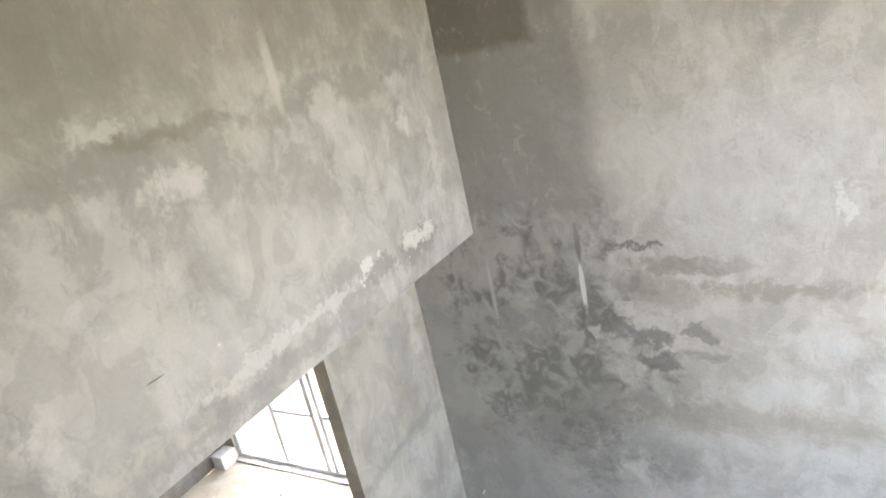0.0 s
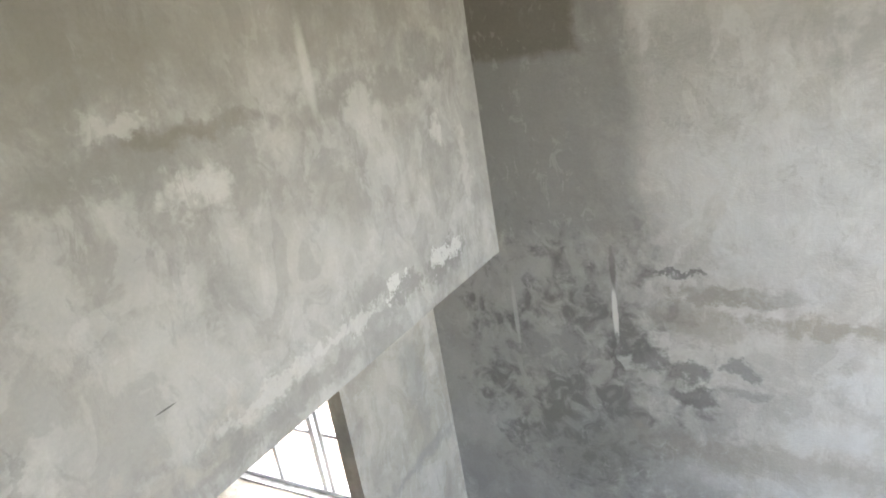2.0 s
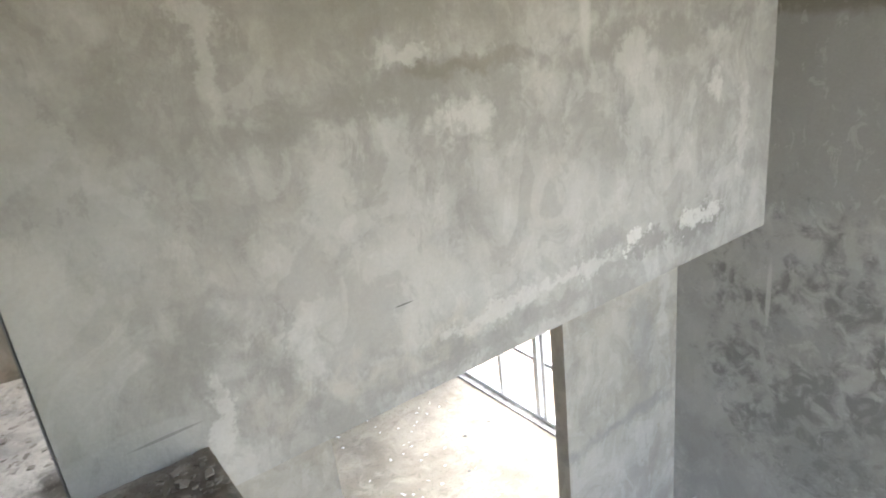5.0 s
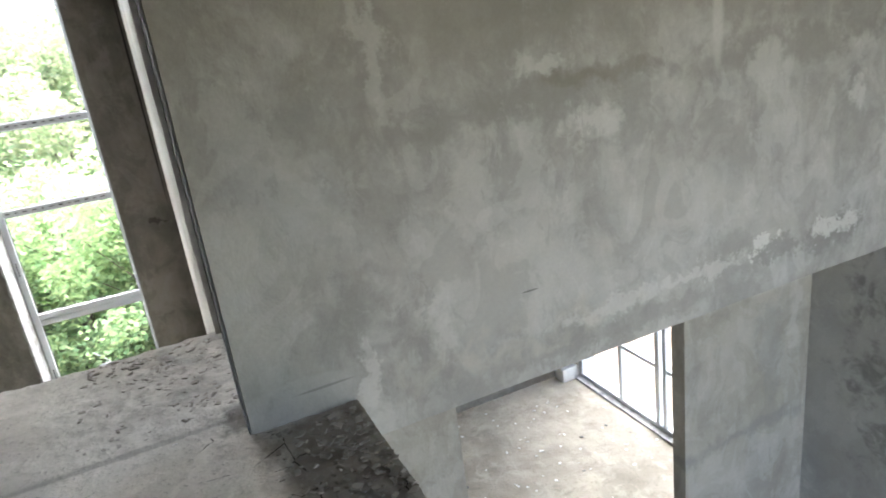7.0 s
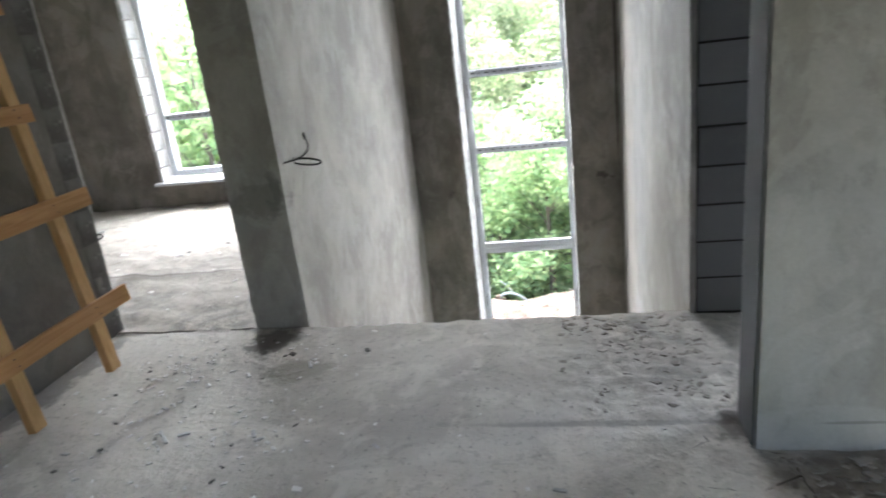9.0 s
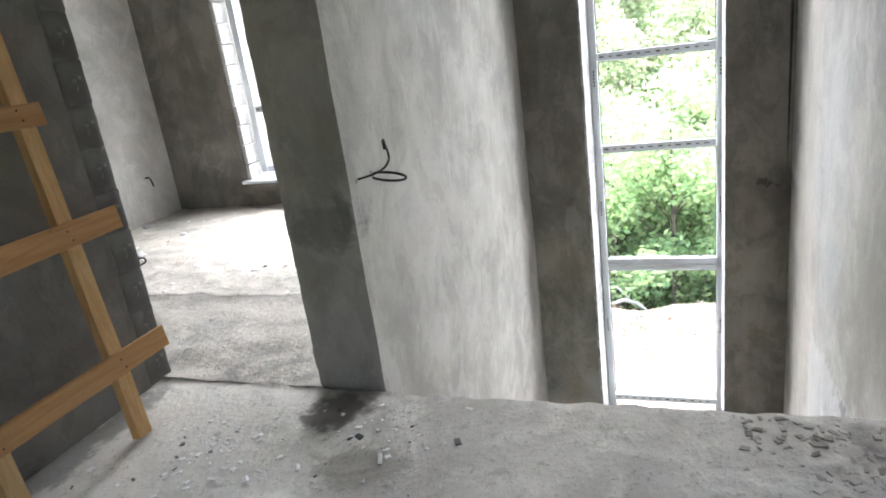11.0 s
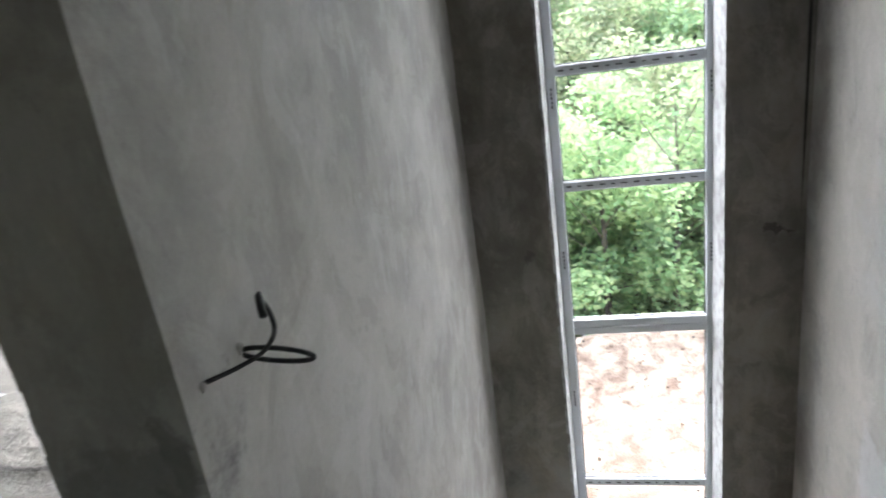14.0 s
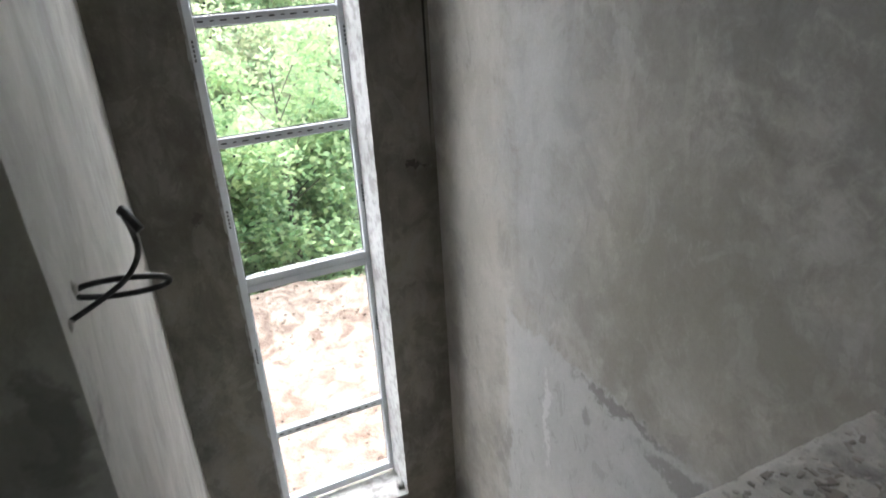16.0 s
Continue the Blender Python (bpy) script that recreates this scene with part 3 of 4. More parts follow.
# ---- large structure ----
def landing_relief(u, v):
    """Lumps of spilt mortar by the raw blocks, worn slab edge, cracked damp corner, and the low ridge of a pour joint."""
    h = 0.0
    lump = max(0.0, 1.0 - math.hypot((u + 3.15) / 0.75, (v + 0.15) / 0.75))
    h += min(1.0, lump * 2) * (0.024 * max(0.0, noise.noise(Vector((u * 20, v * 11, 3.0)))) + 0.014 * max(0.0, noise.noise(Vector((u * 42, v * 30, 8.0))))) + lump * 0.005
    damp = max(0.0, 1.0 - math.hypot((u + 2.1) / 0.7, (v - 0.4) / 0.5))
    h += min(1.0, damp * 2) * 0.032 * (abs(noise.noise(Vector((u * 15, v * 15, 7.0)))) - 0.25)
    if v > -1.3:
        h += 0.009 * max(0.0, min(1.0, (-2.77 - u) / 0.012)) * min(1.0, (v + 1.3) / 0.4)
    h += 0.003 * noise.noise(Vector((u * 30, v * 30, 1.0)))
    h += 0.012 * max(0.0, 1.0 - (u - EDGE) / 0.06) * noise.noise(Vector((u * 20, v * 16, 5.0)))
    return h


structure("floor", sheet(2, 0.0, EDGE, 0.2, -3.3, 0.54, 0.025, 0.006, 2.0, SLAB, landing_relief), m_floor, "rough grey cement screed landing with dusty stains and painted-in shade", "floor")
structure("floor_south", sheet(2, 0.0, EDGE, 2.45, -6.0, -3.3, 0.06, 0.005, 2.0, SLAB), m_floor, "rough grey cement screed floor", "floor")
structure("floor_east", sheet(2, 0.0, 0.2, 2.45, -3.3, 0.54, 0.08, 0.005, 2.0, SLAB), m_floor, "rough grey cement screed floor", "floor")
structure("floor_recess", sheet(2, 0.0, -3.75, -2.6, 0.54, NORTH, 0.05, 0.005, 4.0, SLAB), m_floor, "grey screed floor behind the partition", "floor")


def room_relief(u, v):
    h = 0.020 * noise.noise(Vector((u * 6, v * 5, 2.0))) + 0.009 * noise.noise(Vector((u * 18, v * 26, 9.0)))
    return h + 0.014 * math.exp(-((u + 4.82) / 0.04) ** 2) + (0.006 if u < -4.82 else 0.0)


structure("floor_room", sheet(2, 0.006, WEST, EDGE - 0.004, -6.0, -2.39, 0.04, 0.006, 6.0, SLAB, room_relief), m_room_floor, "pale rough screed floor of the next room", "floor")


def low_relief(u, v):
    return 0.012 * noise.noise(Vector((u * 4, v * 4, 2.0))) + 0.008 * noise.noise(Vector((u * 15, v * 15, 4.0)))


structure("floor_lower", sheet(2, LOW, WEST, -3.2, 0.0, 4.9, 0.05, 0.006, 8.0, -0.25, low_relief), m_low_floor, "pale dusty screed floor of the lower storey", "floor")
structure("floor_lower_hall", boxes((-3.2, 2.45, 0.0, 4.9, LOW - 0.25, LOW), (WEST, 2.45, -6.0, 0.0, LOW - 0.25, LOW)), m_low_floor, "dusty screed floor of the lower storey", "floor")


partition = structure("wall_partition", sheet(0, PARTITION, 0.08, NORTH - 0.004, SLAB, CEIL, 0.06, 0.006, 3.0, -0.2), m_partition,
                      "grey cement-rendered partition with blotches and run marks", "wall")
part("raw_end", boxes((-2.789, -2.598, 0.070, 0.0745, 0.0, CEIL)), m_block, partition, "unrendered grey end of the partition")
structure("wall_north", sheet(1, NORTH, -3.75, 2.45, LOW, CEIL, 0.08, 0.006, 5.0, 0.3), m_north, "cement-rendered wall with a dark band, damp dark stains and pale streaks", "wall")


def coat_edge(u, v):
    """The lower coat of render stands a little proud, with a wavy upper edge."""
    edge = -0.80 + 0.10 * noise.noise(Vector((u * 2.2, 0, 3))) + 0.04 * noise.noise(Vector((u * 8, 0, 5)))
    return -0.012 * max(0.0, min(1.0, (edge - v) / 0.05)) * max(0.0, min(1.0, (u + 6.3) / 0.5))


structure("wall_niche_north", sheet(1, NICHE_R, WEST, -3.75, LOW, CEIL, 0.05, 0.007, 7.0, 0.2, coat_edge), m_niche, "grey rendered side wall of the tall window niche", "wall")
bm = sheet(1, NICHE_L, WEST, -3.8, LOW, CEIL, 0.06, 0.006, 9.0, -0.32)
arris = [e for e in bm.edges if all(v.co.x > -3.801 and v.co.y > NICHE_L - 0.05 for v in e.verts)]
bmesh.ops.bevel(bm, geom=arris, offset=0.05, segments=5, profile=0.5, affect="EDGES")
for f in bm.faces:
    f.smooth = True
column = structure("wall_niche_south", bm, m_column,
                   "grey rendered wall end beside the doorway with a damp stain", "wall")
# uneven render edge at the doorway side of that wall end
bm = bmesh.new()
for k in range(58):
    z = k * 0.05
    r = 0.012 + 0.016 * abs(noise.noise(Vector((0, 2.3, z * 6))))
    add_box(bm, -3.86, -3.801, -2.386 - r, -2.37, z, z + 0.05)
part("render_edge", bm, m_column, column)

structure("wall_lower", boxes((-3.40, -3.27, 0.28, 1.27, LOW, SLAB), (-3.40, -3.27, 3.08, NORTH, LOW, SLAB)), m_low_wall,
          "grey rendered lower wall with a wide opening", "wall")
# The dark render paints in the shade of a wall against the light.
structure("wall_lower_room_west", boxes((WEST - 0.3, WEST, 0.27, 5.1, LOW, SLAB)), m_ladder_wall, "rendered wall of the lower room, darkened as backlit", "wall")

W0, W1 = WEST - 0.5, WEST
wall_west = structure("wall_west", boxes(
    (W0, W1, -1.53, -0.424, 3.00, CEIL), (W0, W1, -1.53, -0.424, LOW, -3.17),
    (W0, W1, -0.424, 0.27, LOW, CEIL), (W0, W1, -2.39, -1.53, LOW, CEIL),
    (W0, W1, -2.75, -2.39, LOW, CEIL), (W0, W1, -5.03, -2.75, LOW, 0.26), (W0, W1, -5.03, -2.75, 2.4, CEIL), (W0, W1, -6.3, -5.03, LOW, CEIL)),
    m_window_wall, "rendered window wall with its backlit shade in the colour", "wall")
structure("wall_west_upper_north", boxes((W0, W1, 0.27, 4.7, SLAB, CEIL)), m_room, "rendered outer wall", "wall")
structure("wall_room_south", sheet(1, -6.0, WEST, -3.72, LOW, CEIL, 0.10, 0.006, 11.0, -0.3), m_room, "pale rendered far wall of the next room", "wall")
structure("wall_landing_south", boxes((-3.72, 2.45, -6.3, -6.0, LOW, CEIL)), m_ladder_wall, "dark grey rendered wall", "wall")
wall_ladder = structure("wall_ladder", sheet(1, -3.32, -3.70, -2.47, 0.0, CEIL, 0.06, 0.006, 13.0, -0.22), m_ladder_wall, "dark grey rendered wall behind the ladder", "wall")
structure("door_jamb", boxes((-2.469, -2.44, -3.54, -3.325, 0.0, CEIL), bevel=0.006), m_foam, "whitish plastered end of the wall", "jamb")
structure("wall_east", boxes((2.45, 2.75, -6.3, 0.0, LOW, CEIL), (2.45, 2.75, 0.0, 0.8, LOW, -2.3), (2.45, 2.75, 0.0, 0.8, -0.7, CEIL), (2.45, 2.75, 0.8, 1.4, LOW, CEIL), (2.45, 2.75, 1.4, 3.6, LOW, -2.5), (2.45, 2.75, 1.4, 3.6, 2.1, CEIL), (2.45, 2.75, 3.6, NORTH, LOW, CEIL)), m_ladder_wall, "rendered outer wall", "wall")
structure("wall_lower_north", boxes((-3.2, 2.45, 4.7, 5.0, LOW, SLAB)), m_room, "rendered outer wall of the lower storey", "wall")
structure("ceiling", boxes((WEST - 0.5, 2.75, -6.3, 4.9, CEIL, CEIL + 0.25)), m_ceiling, "plain grey concrete ceiling", "ceiling")
structure("ceiling_lower_room", boxes((WEST, -3.76, 0.27, 5.0, SLAB - 0.004, SLAB + 0.2)), m_ceiling, "plain grey concrete ceiling", "ceiling")

# ---- tall window ----
GX = -7.58
Y0, Y1 = -1.505, -0.412
BARS = ((2.44, 0.075), (1.145, 0.075), (0.328, 0.075), (-2.27, 0.07))


def print_marks(bm, y0, y1, z, x):
    y = y0
    k = 0
    while y < y1 - 0.03:
        w = (0.05, 0.035, 0.06)[k % 3]
        add_box(bm, x, x + 0.0015, y, y + w * 0.75, z - (0.004 if k % 2 else 0.006), z + (0.004 if k % 3 else 0.006))
        y += w + 0.03
        k += 1


tall = tagged(empty("window_1", (GX, -0.955, -3.12)), "tall white plastic window with taped bars, six panes", "window", kind="structure")


def local(bm, thing):
    bmesh.ops.translate(bm, vec=-thing.matrix_world.translation, verts=bm.verts)
    return bm


part("window_frame", local(boxes((GX - 0.04, GX + 0.035, Y0, -1.440, -3.12, 2.97), (GX - 0.04, GX + 0.035, -0.470, Y1, -3.12, 2.97),
                                 (GX - 0.04, GX + 0.035, -1.44, -0.47, 2.9, 2.97), (GX - 0.04, GX + 0.035, -1.44, -0.47, -3.12, -3.04), bevel=0.006), tall), m_plastic, tall)
for top, high in BARS:
    bar = part("transom", local(boxes((GX - 0.035, GX + 0.028, -1.4405, -0.4695, top - high, top), bevel=0.007), tall), m_plastic, tall)
    bm = bmesh.new()
    print_marks(bm, -1.42, -0.49, top - high * 0.5, GX + 0.0285)
    part("film_print", local(bm, tall), m_print, bar, "dark print on the protective film")
part("transom", local(boxes((GX - 0.035, GX + 0.032, -1.4405, -0.4695, -0.838, -0.773), bevel=0.008), tall), m_plastic, tall, "upper frame edge of the joined window")
part("transom", local(boxes((GX - 0.035, GX + 0.024, -1.4405, -0.4695, -0.905, -0.842), bevel=0.008), tall), m_plastic, tall, "lower frame edge of the joined window")
bm = bmesh.new()
for side_y in (-1.475, -0.437):
    for z in (1.0, -0.2, -1.4):
        for k in range(5):
            add_box(bm, GX + 0.0355, GX + 0.037, side_y - 0.006, side_y + 0.006, z - k * 0.03, z - k * 0.03 - 0.02)
part("film_print", local(bm, tall), m_print, tall, "dark print on the protective film")
PANES = ((2.44, 2.9), (1.145, 2.365), (0.328, 1.07), (-0.773, 0.253), (-2.27, -0.905), (-3.04, -2.34))
for low, high in PANES:
    pane = part("pane", local(boxes((GX - 0.012, GX - 0.006, -1.437, -0.473, low, high)), tall), m_glass, tall)
    pane.visible_shadow = False
    for dy in (-1.365, -0.545):
        for dz in (low + 0.07, high - 0.07):
            bm = bmesh.new()
            bmesh.ops.create_cone(bm, cap_ends=True, segments=10, radius1=0.009, radius2=0.009, depth=0.003, matrix=Matrix.Translation((GX - 0.003, dy + 0.02 * math.sin(dz * 7), dz)) @ Matrix.Rotation(math.pi / 2, 4, "Y"))
            part("spacer_dot", local(bm, tall), m_gasket, pane, "small black dot stuck on the glass")
    rim = 0.007
    part("gasket", local(boxes((GX - 0.004, GX + 0.004, -1.44, -1.44 + rim, low, high), (GX - 0.004, GX + 0.004, -0.47 - rim, -0.47, low, high),
                               (GX - 0.004, GX + 0.004, -1.44 + rim, -0.47 - rim, low, low + rim), (GX - 0.004, GX + 0.004, -1.44 + rim, -0.47 - rim, high - rim, high)), tall), m_gasket, tall)


def ragged(y_in, y_out, x0, x1, z0, z1, seed, step=0.035):
    """A strip of cut foam and mortar with a torn edge along a reveal."""
    bm = bmesh.new()
    rows = []
    count = int((z1 - z0) / step)
    for k in range(count + 1):
        z = z0 + (z1 - z0) * k / count
        r = 0.016 * noise.noise(Vector((seed, 0, z * 9))) + 0.012 * noise.noise(Vector((seed, 4, z * 31)))
        edge = x1 + 0.006 + r * 0.6
        rows.append([bm.verts.new((x0, y_in, z)), bm.verts.new(((x0 + x1) / 2, y_in + (y_out - y_in) * 0.35 + r * 0.3, z)),
                     bm.verts.new((edge, y_out - (y_out - y_in) * (0.25 + 6 * abs(r)), z)), bm.verts.new((edge - 0.004, y_out + (y_out - y_in) * (0.5 + 22 * r), z)),
                     bm.verts.new((x0, y_out, z))])
    for a, b in zip(rows, rows[1:]):
        for i in range(4):
            bm.faces.new((a[i], a[i + 1], b[i + 1], b[i]))
    return bm


part("foam_strip", ragged(-0.430, -0.423, GX - 0.03, WEST, -3.15, 2.99, 1.0), m_foam, wall_west, "torn whitish foam and mortar along the reveal")
part("foam_strip", ragged(-1.506, -1.531, GX - 0.03, WEST, -3.15, 2.99, 6.0), m_foam, wall_west, "torn whitish foam and mortar along the reveal")
part("mortar_sill", sheet(2, -3.15, GX + 0.03, WEST - 0.002, -1.50, -0.41, 0.03, 0.012, 17.0, -0.1), m_foam, wall_west, "rough mortar bed under the window")
rubble = boxes((-7.34, -7.27, -0.49, -0.43, -3.15, -3.06), bevel=0.015)
tagged(part("brick_shard", rubble, m_foam), "broken whitish lump on the window sill", "rubble")

# ---- window of the next room ----
RX = -7.40
room_window = tagged(empty("window_2", (RX, -4.2, 0.33)), "white plastic window seen through the doorway", "window", kind="structure")
part("window_frame", local(boxes((RX - 0.04, RX + 0.035, -4.97, -4.895, 0.33, 2.38), (RX - 0.04, RX + 0.035, -2.825, -2.755, 0.33, 2.38),
                                 (RX - 0.04, RX + 0.035, -4.895, -2.825, 0.33, 0.40), (RX - 0.04, RX + 0.035, -4.895, -2.825, 2.31, 2.38), bevel=0.006), room_window), m_plastic, room_window)
bar = part("transom", local(boxes((RX - 0.035, RX + 0.028, -4.895, -2.825, 0.955, 1.03), bevel=0.007), room_window), m_plastic, room_window)
bm = bmesh.new()
print_marks(bm, -4.88, -2.84, 0.992, RX + 0.0285)
part("film_print", local(bm, room_window), m_print, bar, "dark print on the protective film")
for low, high in ((0.40, 0.955), (1.03, 2.31)):
    pane = part("pane", local(boxes((RX - 0.012, RX - 0.006, -4.895, -2.825, low, high)), room_window), m_glass, room_window)
    pane.visible_shadow = False
tagged(part("window_sill", boxes((RX + 0.036, WEST + 0.07, -5.08, -2.755, 0.262, 0.295), bevel=0.006), m_plastic), "white plastic window board", "window sill", kind="structure")

# ---- glazing of the lower room ----
LY = 4.76
low_window = tagged(empty("window_3", (-5.4, LY, LOW + 0.06)), "white plastic glazing from the floor in the lower room", "window", kind="structure")
part("window_frame", local(boxes((-7.0, -3.5, LY - 0.03, LY + 0.04, LOW + 0.02, LOW + 0.075), (-7.0, -3.5, LY - 0.03, LY + 0.04, -0.42, -0.34), (-7.0, -6.93, LY - 0.03, LY + 0.04, LOW + 0.075, -0.42),
                                 (-3.57, -3.5, LY - 0.03, LY + 0.04, LOW + 0.075, -0.42), bevel=0.006), low_window), m_plastic, low_window)
for x, w in ((-6.10, 0.06), (-5.42, 0.075), (-5.30, 0.06), (-4.4, 0.06)):
    part("mullion", local(boxes((x - w / 2, x + w / 2, LY - 0.035, LY + 0.035, LOW + 0.0751, -0.421), bevel=0.006), low_window), m_plastic, low_window)
for x0, x1 in ((-6.07, -5.457), (-5.27, -4.43)):
    part("transom", local(boxes((x0, x1, LY - 0.028, LY + 0.03, -2.62, -2.57), bevel=0.006), low_window), m_plastic, low_window)
for x0, x1 in ((-6.93, -6.13), (-6.07, -5.46), (-5.27, -4.43), (-4.37, -3.57)):
    pane = part("pane", local(boxes((x0, x1, LY + 0.004, LY + 0.010, LOW + 0.075, -0.42)), low_window), m_glass, low_window)
    pane.visible_shadow = False
structure("wall_lower_glazed", boxes((WEST, -7.0, 4.70, 5.0, LOW, SLAB), (-3.5, -3.2, 4.70, 5.0, LOW, SLAB), (-7.0, -3.5, 4.70, 5.0, LOW, LOW + 0.018), (-7.0, -3.5, 4.70, 5.0, -0.34, SLAB)), m_room,
          "rendered wall round the lower glazing", "wall")
structure("floor_bed", sheet(2, LOW + 0.022, -7.0, -3.5, 4.64, 4.73, 0.04, 0.008, 19.0, -0.08), m_foam, "white mortar bed along the glazing", "trim")
tagged(part("building_block", boxes((-7.19, -6.98, 4.44, 4.69, LOW - 0.005, LOW + 0.2), bevel=0.01), m_block_light), "white building block standing on the lower floor", "block")


# ---- ladder ----
def ladder():
    thing = tagged(empty("ladder", (-3.07, -3.03, 0.0)), "site-made pine ladder of nailed boards leaning on the dark wall", "ladder")
    lean = Matrix.Rotation(math.atan(0.12), 4, "X")

    def board(name, material, x0, x1, y0, y1, z0, z1, tilt=0.0, shear=0.0, label=""):
        bm = boxes((x0, x1, y0, y1, z0, z1))
        bmesh.ops.subdivide_edges(bm, edges=bm.edges[:], cuts=5, use_grid_fill=True)
        for v in bm.verts:
            v.co.z += tilt * (v.co.x - (x0 + x1) / 2)
            v.co.x += shear * (v.co.z - z0)
            wob = noise.noise_vector(v.co * 4.0)
            v.co += Vector((wob.x * 0.003, wob.y * 0.002, wob.z * 0.004))
        bmesh.ops.transform(bm, matrix=lean, verts=bm.verts)
        return part(name, bm, material, thing, label)

    board("rail", m_rail, -0.29, -0.218, -0.025, 0.02, 0.006, 2.28, 0.0, -0.035)
    board("rail", m_rail, 0.283, 0.355, -0.025, 0.02, 0.006, 2.28, 0.0, -0.015)
    for x0, x1, z0, z1, tilt in ((-0.53, 0.43, 0.305, 0.40, 0.0), (-0.53, 0.51, 0.88, 0.98, 0.0), (-0.37, 0.40, 1.37, 1.46, 0.008), (-0.45, 0.40, 1.89, 1.985, 0.0)):
        rung = board("rung", m_rung, x0, x1, 0.0215, 0.0435, z0, z1, tilt)
        for nx in (-0.28, 0.30):
            for nz in (0.025, 0.065):
                bm = bmesh.new()
                bmesh.ops.create_cone(bm, cap_ends=True, segments=8, radius1=0.004, radius2=0.004, depth=0.004, matrix=Matrix.Translation((nx + nz * 0.3, 0.0445, z0 + nz)) @ Matrix.Rotation(math.pi / 2, 4, "X"))
                bmesh.ops.transform(bm, matrix=lean, verts=bm.verts)
                part("nail", bm, m_gasket, rung)
    return thing


ladder()

# ---- cables ----
cable = tagged(empty("cable", (-3.86, NICHE_L, 0.96)), "black electric cable looped out of the rendered wall", "cable")
part("sheath", local(tube([(-3.868, -2.075, 0.962), (-3.885, -2.05, 0.966), (-3.92, -2.01, 0.972), (-3.945, -1.97, 0.988), (-3.962, -1.945, 1.02),
                           (-3.966, -1.945, 1.06), (-3.955, -1.952, 1.10), (-3.95, -1.95, 1.112)], 0.005), cable), m_cable, cable, smooth=True)
part("end", local(tube([(-3.954, -1.953, 1.104), (-3.945, -1.948, 1.103), (-3.925, -1.938, 1.092), (-3.912, -1.930, 1.080)], 0.0085, 6), cable), m_cable, cable, "taped black cable end", smooth=True)
ring = [(-4.026, -2.078, 0.954)] + [(-4.030 - 0.01 * math.sin(a), -1.99 - 0.083 * math.cos(a), 0.936 - 0.008 * -math.cos(a) - 0.021 * math.sin(a)) for a in (math.pi * 2 * k / 14 for k in range(1, 14))] + [(-4.022, -2.078, 0.958)]
part("loop", local(tube(ring, 0.0058), cable), m_cable, cable, smooth=True)
for x, z, s in ((-3.868, 0.960, 0.013), (-4.024, 0.957, 0.015)):
    bm = bmesh.new()
    bmesh.ops.create_icosphere(bm, subdivisions=3, radius=s)
    for v in bm.verts:
        v.co += noise.noise_vector(v.co * 60) * s * 0.35
        v.co.y *= 0.55
    bmesh.ops.translate(bm, vec=(x, NICHE_L, z), verts=bm.verts)
    part("plaster_dab", bm, m_column, column, "rough dab of mortar round the cable")
small = tagged(empty("wire", (-2.52, -3.32, 0.86)), "short black wire poking from the dark wall", "cable")
part("sheath", local(tube([(-2.50, -3.33, 0.87), (-2.52, -3.29, 0.872), (-2.56, -3.27, 0.862), (-2.62, -3.26, 0.85)], 0.004, 6), small), m_cable, small, smooth=True)
small = tagged(empty("wire", (-3.85, -3.36, 0.62)), "short wire loop at the raw block edge", "cable")
part("sheath", local(tube([(-3.83, -3.37, 0.62), (-3.87, -3.36, 0.625), (-3.91, -3.35, 0.62), (-3.915, -3.345, 0.60), (-3.88, -3.35, 0.592), (-3.84, -3.36, 0.59)], 0.005, 6), small), m_cable, small, smooth=True)

small = tagged(empty("wire", (-6.81, -5.99, 0.43)), "short grey wire poking from the far room wall", "cable")
part("sheath", local(tube([(-6.80, -6.005, 0.46), (-6.80, -5.96, 0.47), (-6.81, -5.94, 0.43), (-6.83, -5.95, 0.37)], 0.008, 6), small), m_cable, small, smooth=True)

# ---- rubble on the floors ----
rng = random.Random(4)


n = Nodes("mortar_crumb")
isl = n.tree.nodes.new("ShaderNodeNewGeometry").outputs["Random Per Island"]
m_crumb = n.done(n.mix(isl, (0.24, 0.215, 0.19), (0.52, 0.49, 0.45)), 0.92)


def chips(name, count, area, size, z, label, clusters=(), material=None):
    bm = bmesh.new()
    for k in range(count):
        if clusters and rng.random() < 0.7:
            cx, cy, r = clusters[rng.randrange(len(clusters))]
            x, y = rng.gauss(cx, r), rng.gauss(cy, r)
        else:
            x, y = rng.uniform(area[0], area[1]), rng.uniform(area[2], area[3])
        if not (area[0] < x < area[1] and area[2] < y < area[3]):
            continue
        s = size * rng.uniform(0.35, 1.0) * (1.6 if rng.random() < 0.08 else 1.0)
        m = pose(x, y, z + s * 0.12, rng.uniform(-12, 12), rng.uniform(-12, 12), rng.uniform(0, 360)) @ Matrix.Diagonal((s, s * rng.uniform(0.3, 0.8), s * 0.2, 1))
        verts = bmesh.ops.create_cube(bm, size=1.0, matrix=m)["verts"]
        for v in verts:
            v.co += Vector((rng.uniform(-1, 1), rng.uniform(-1, 1), 0)) * s * 0.15
    return tagged(part(name, bm, material or m_debris), label, "debris", kind="stuff")


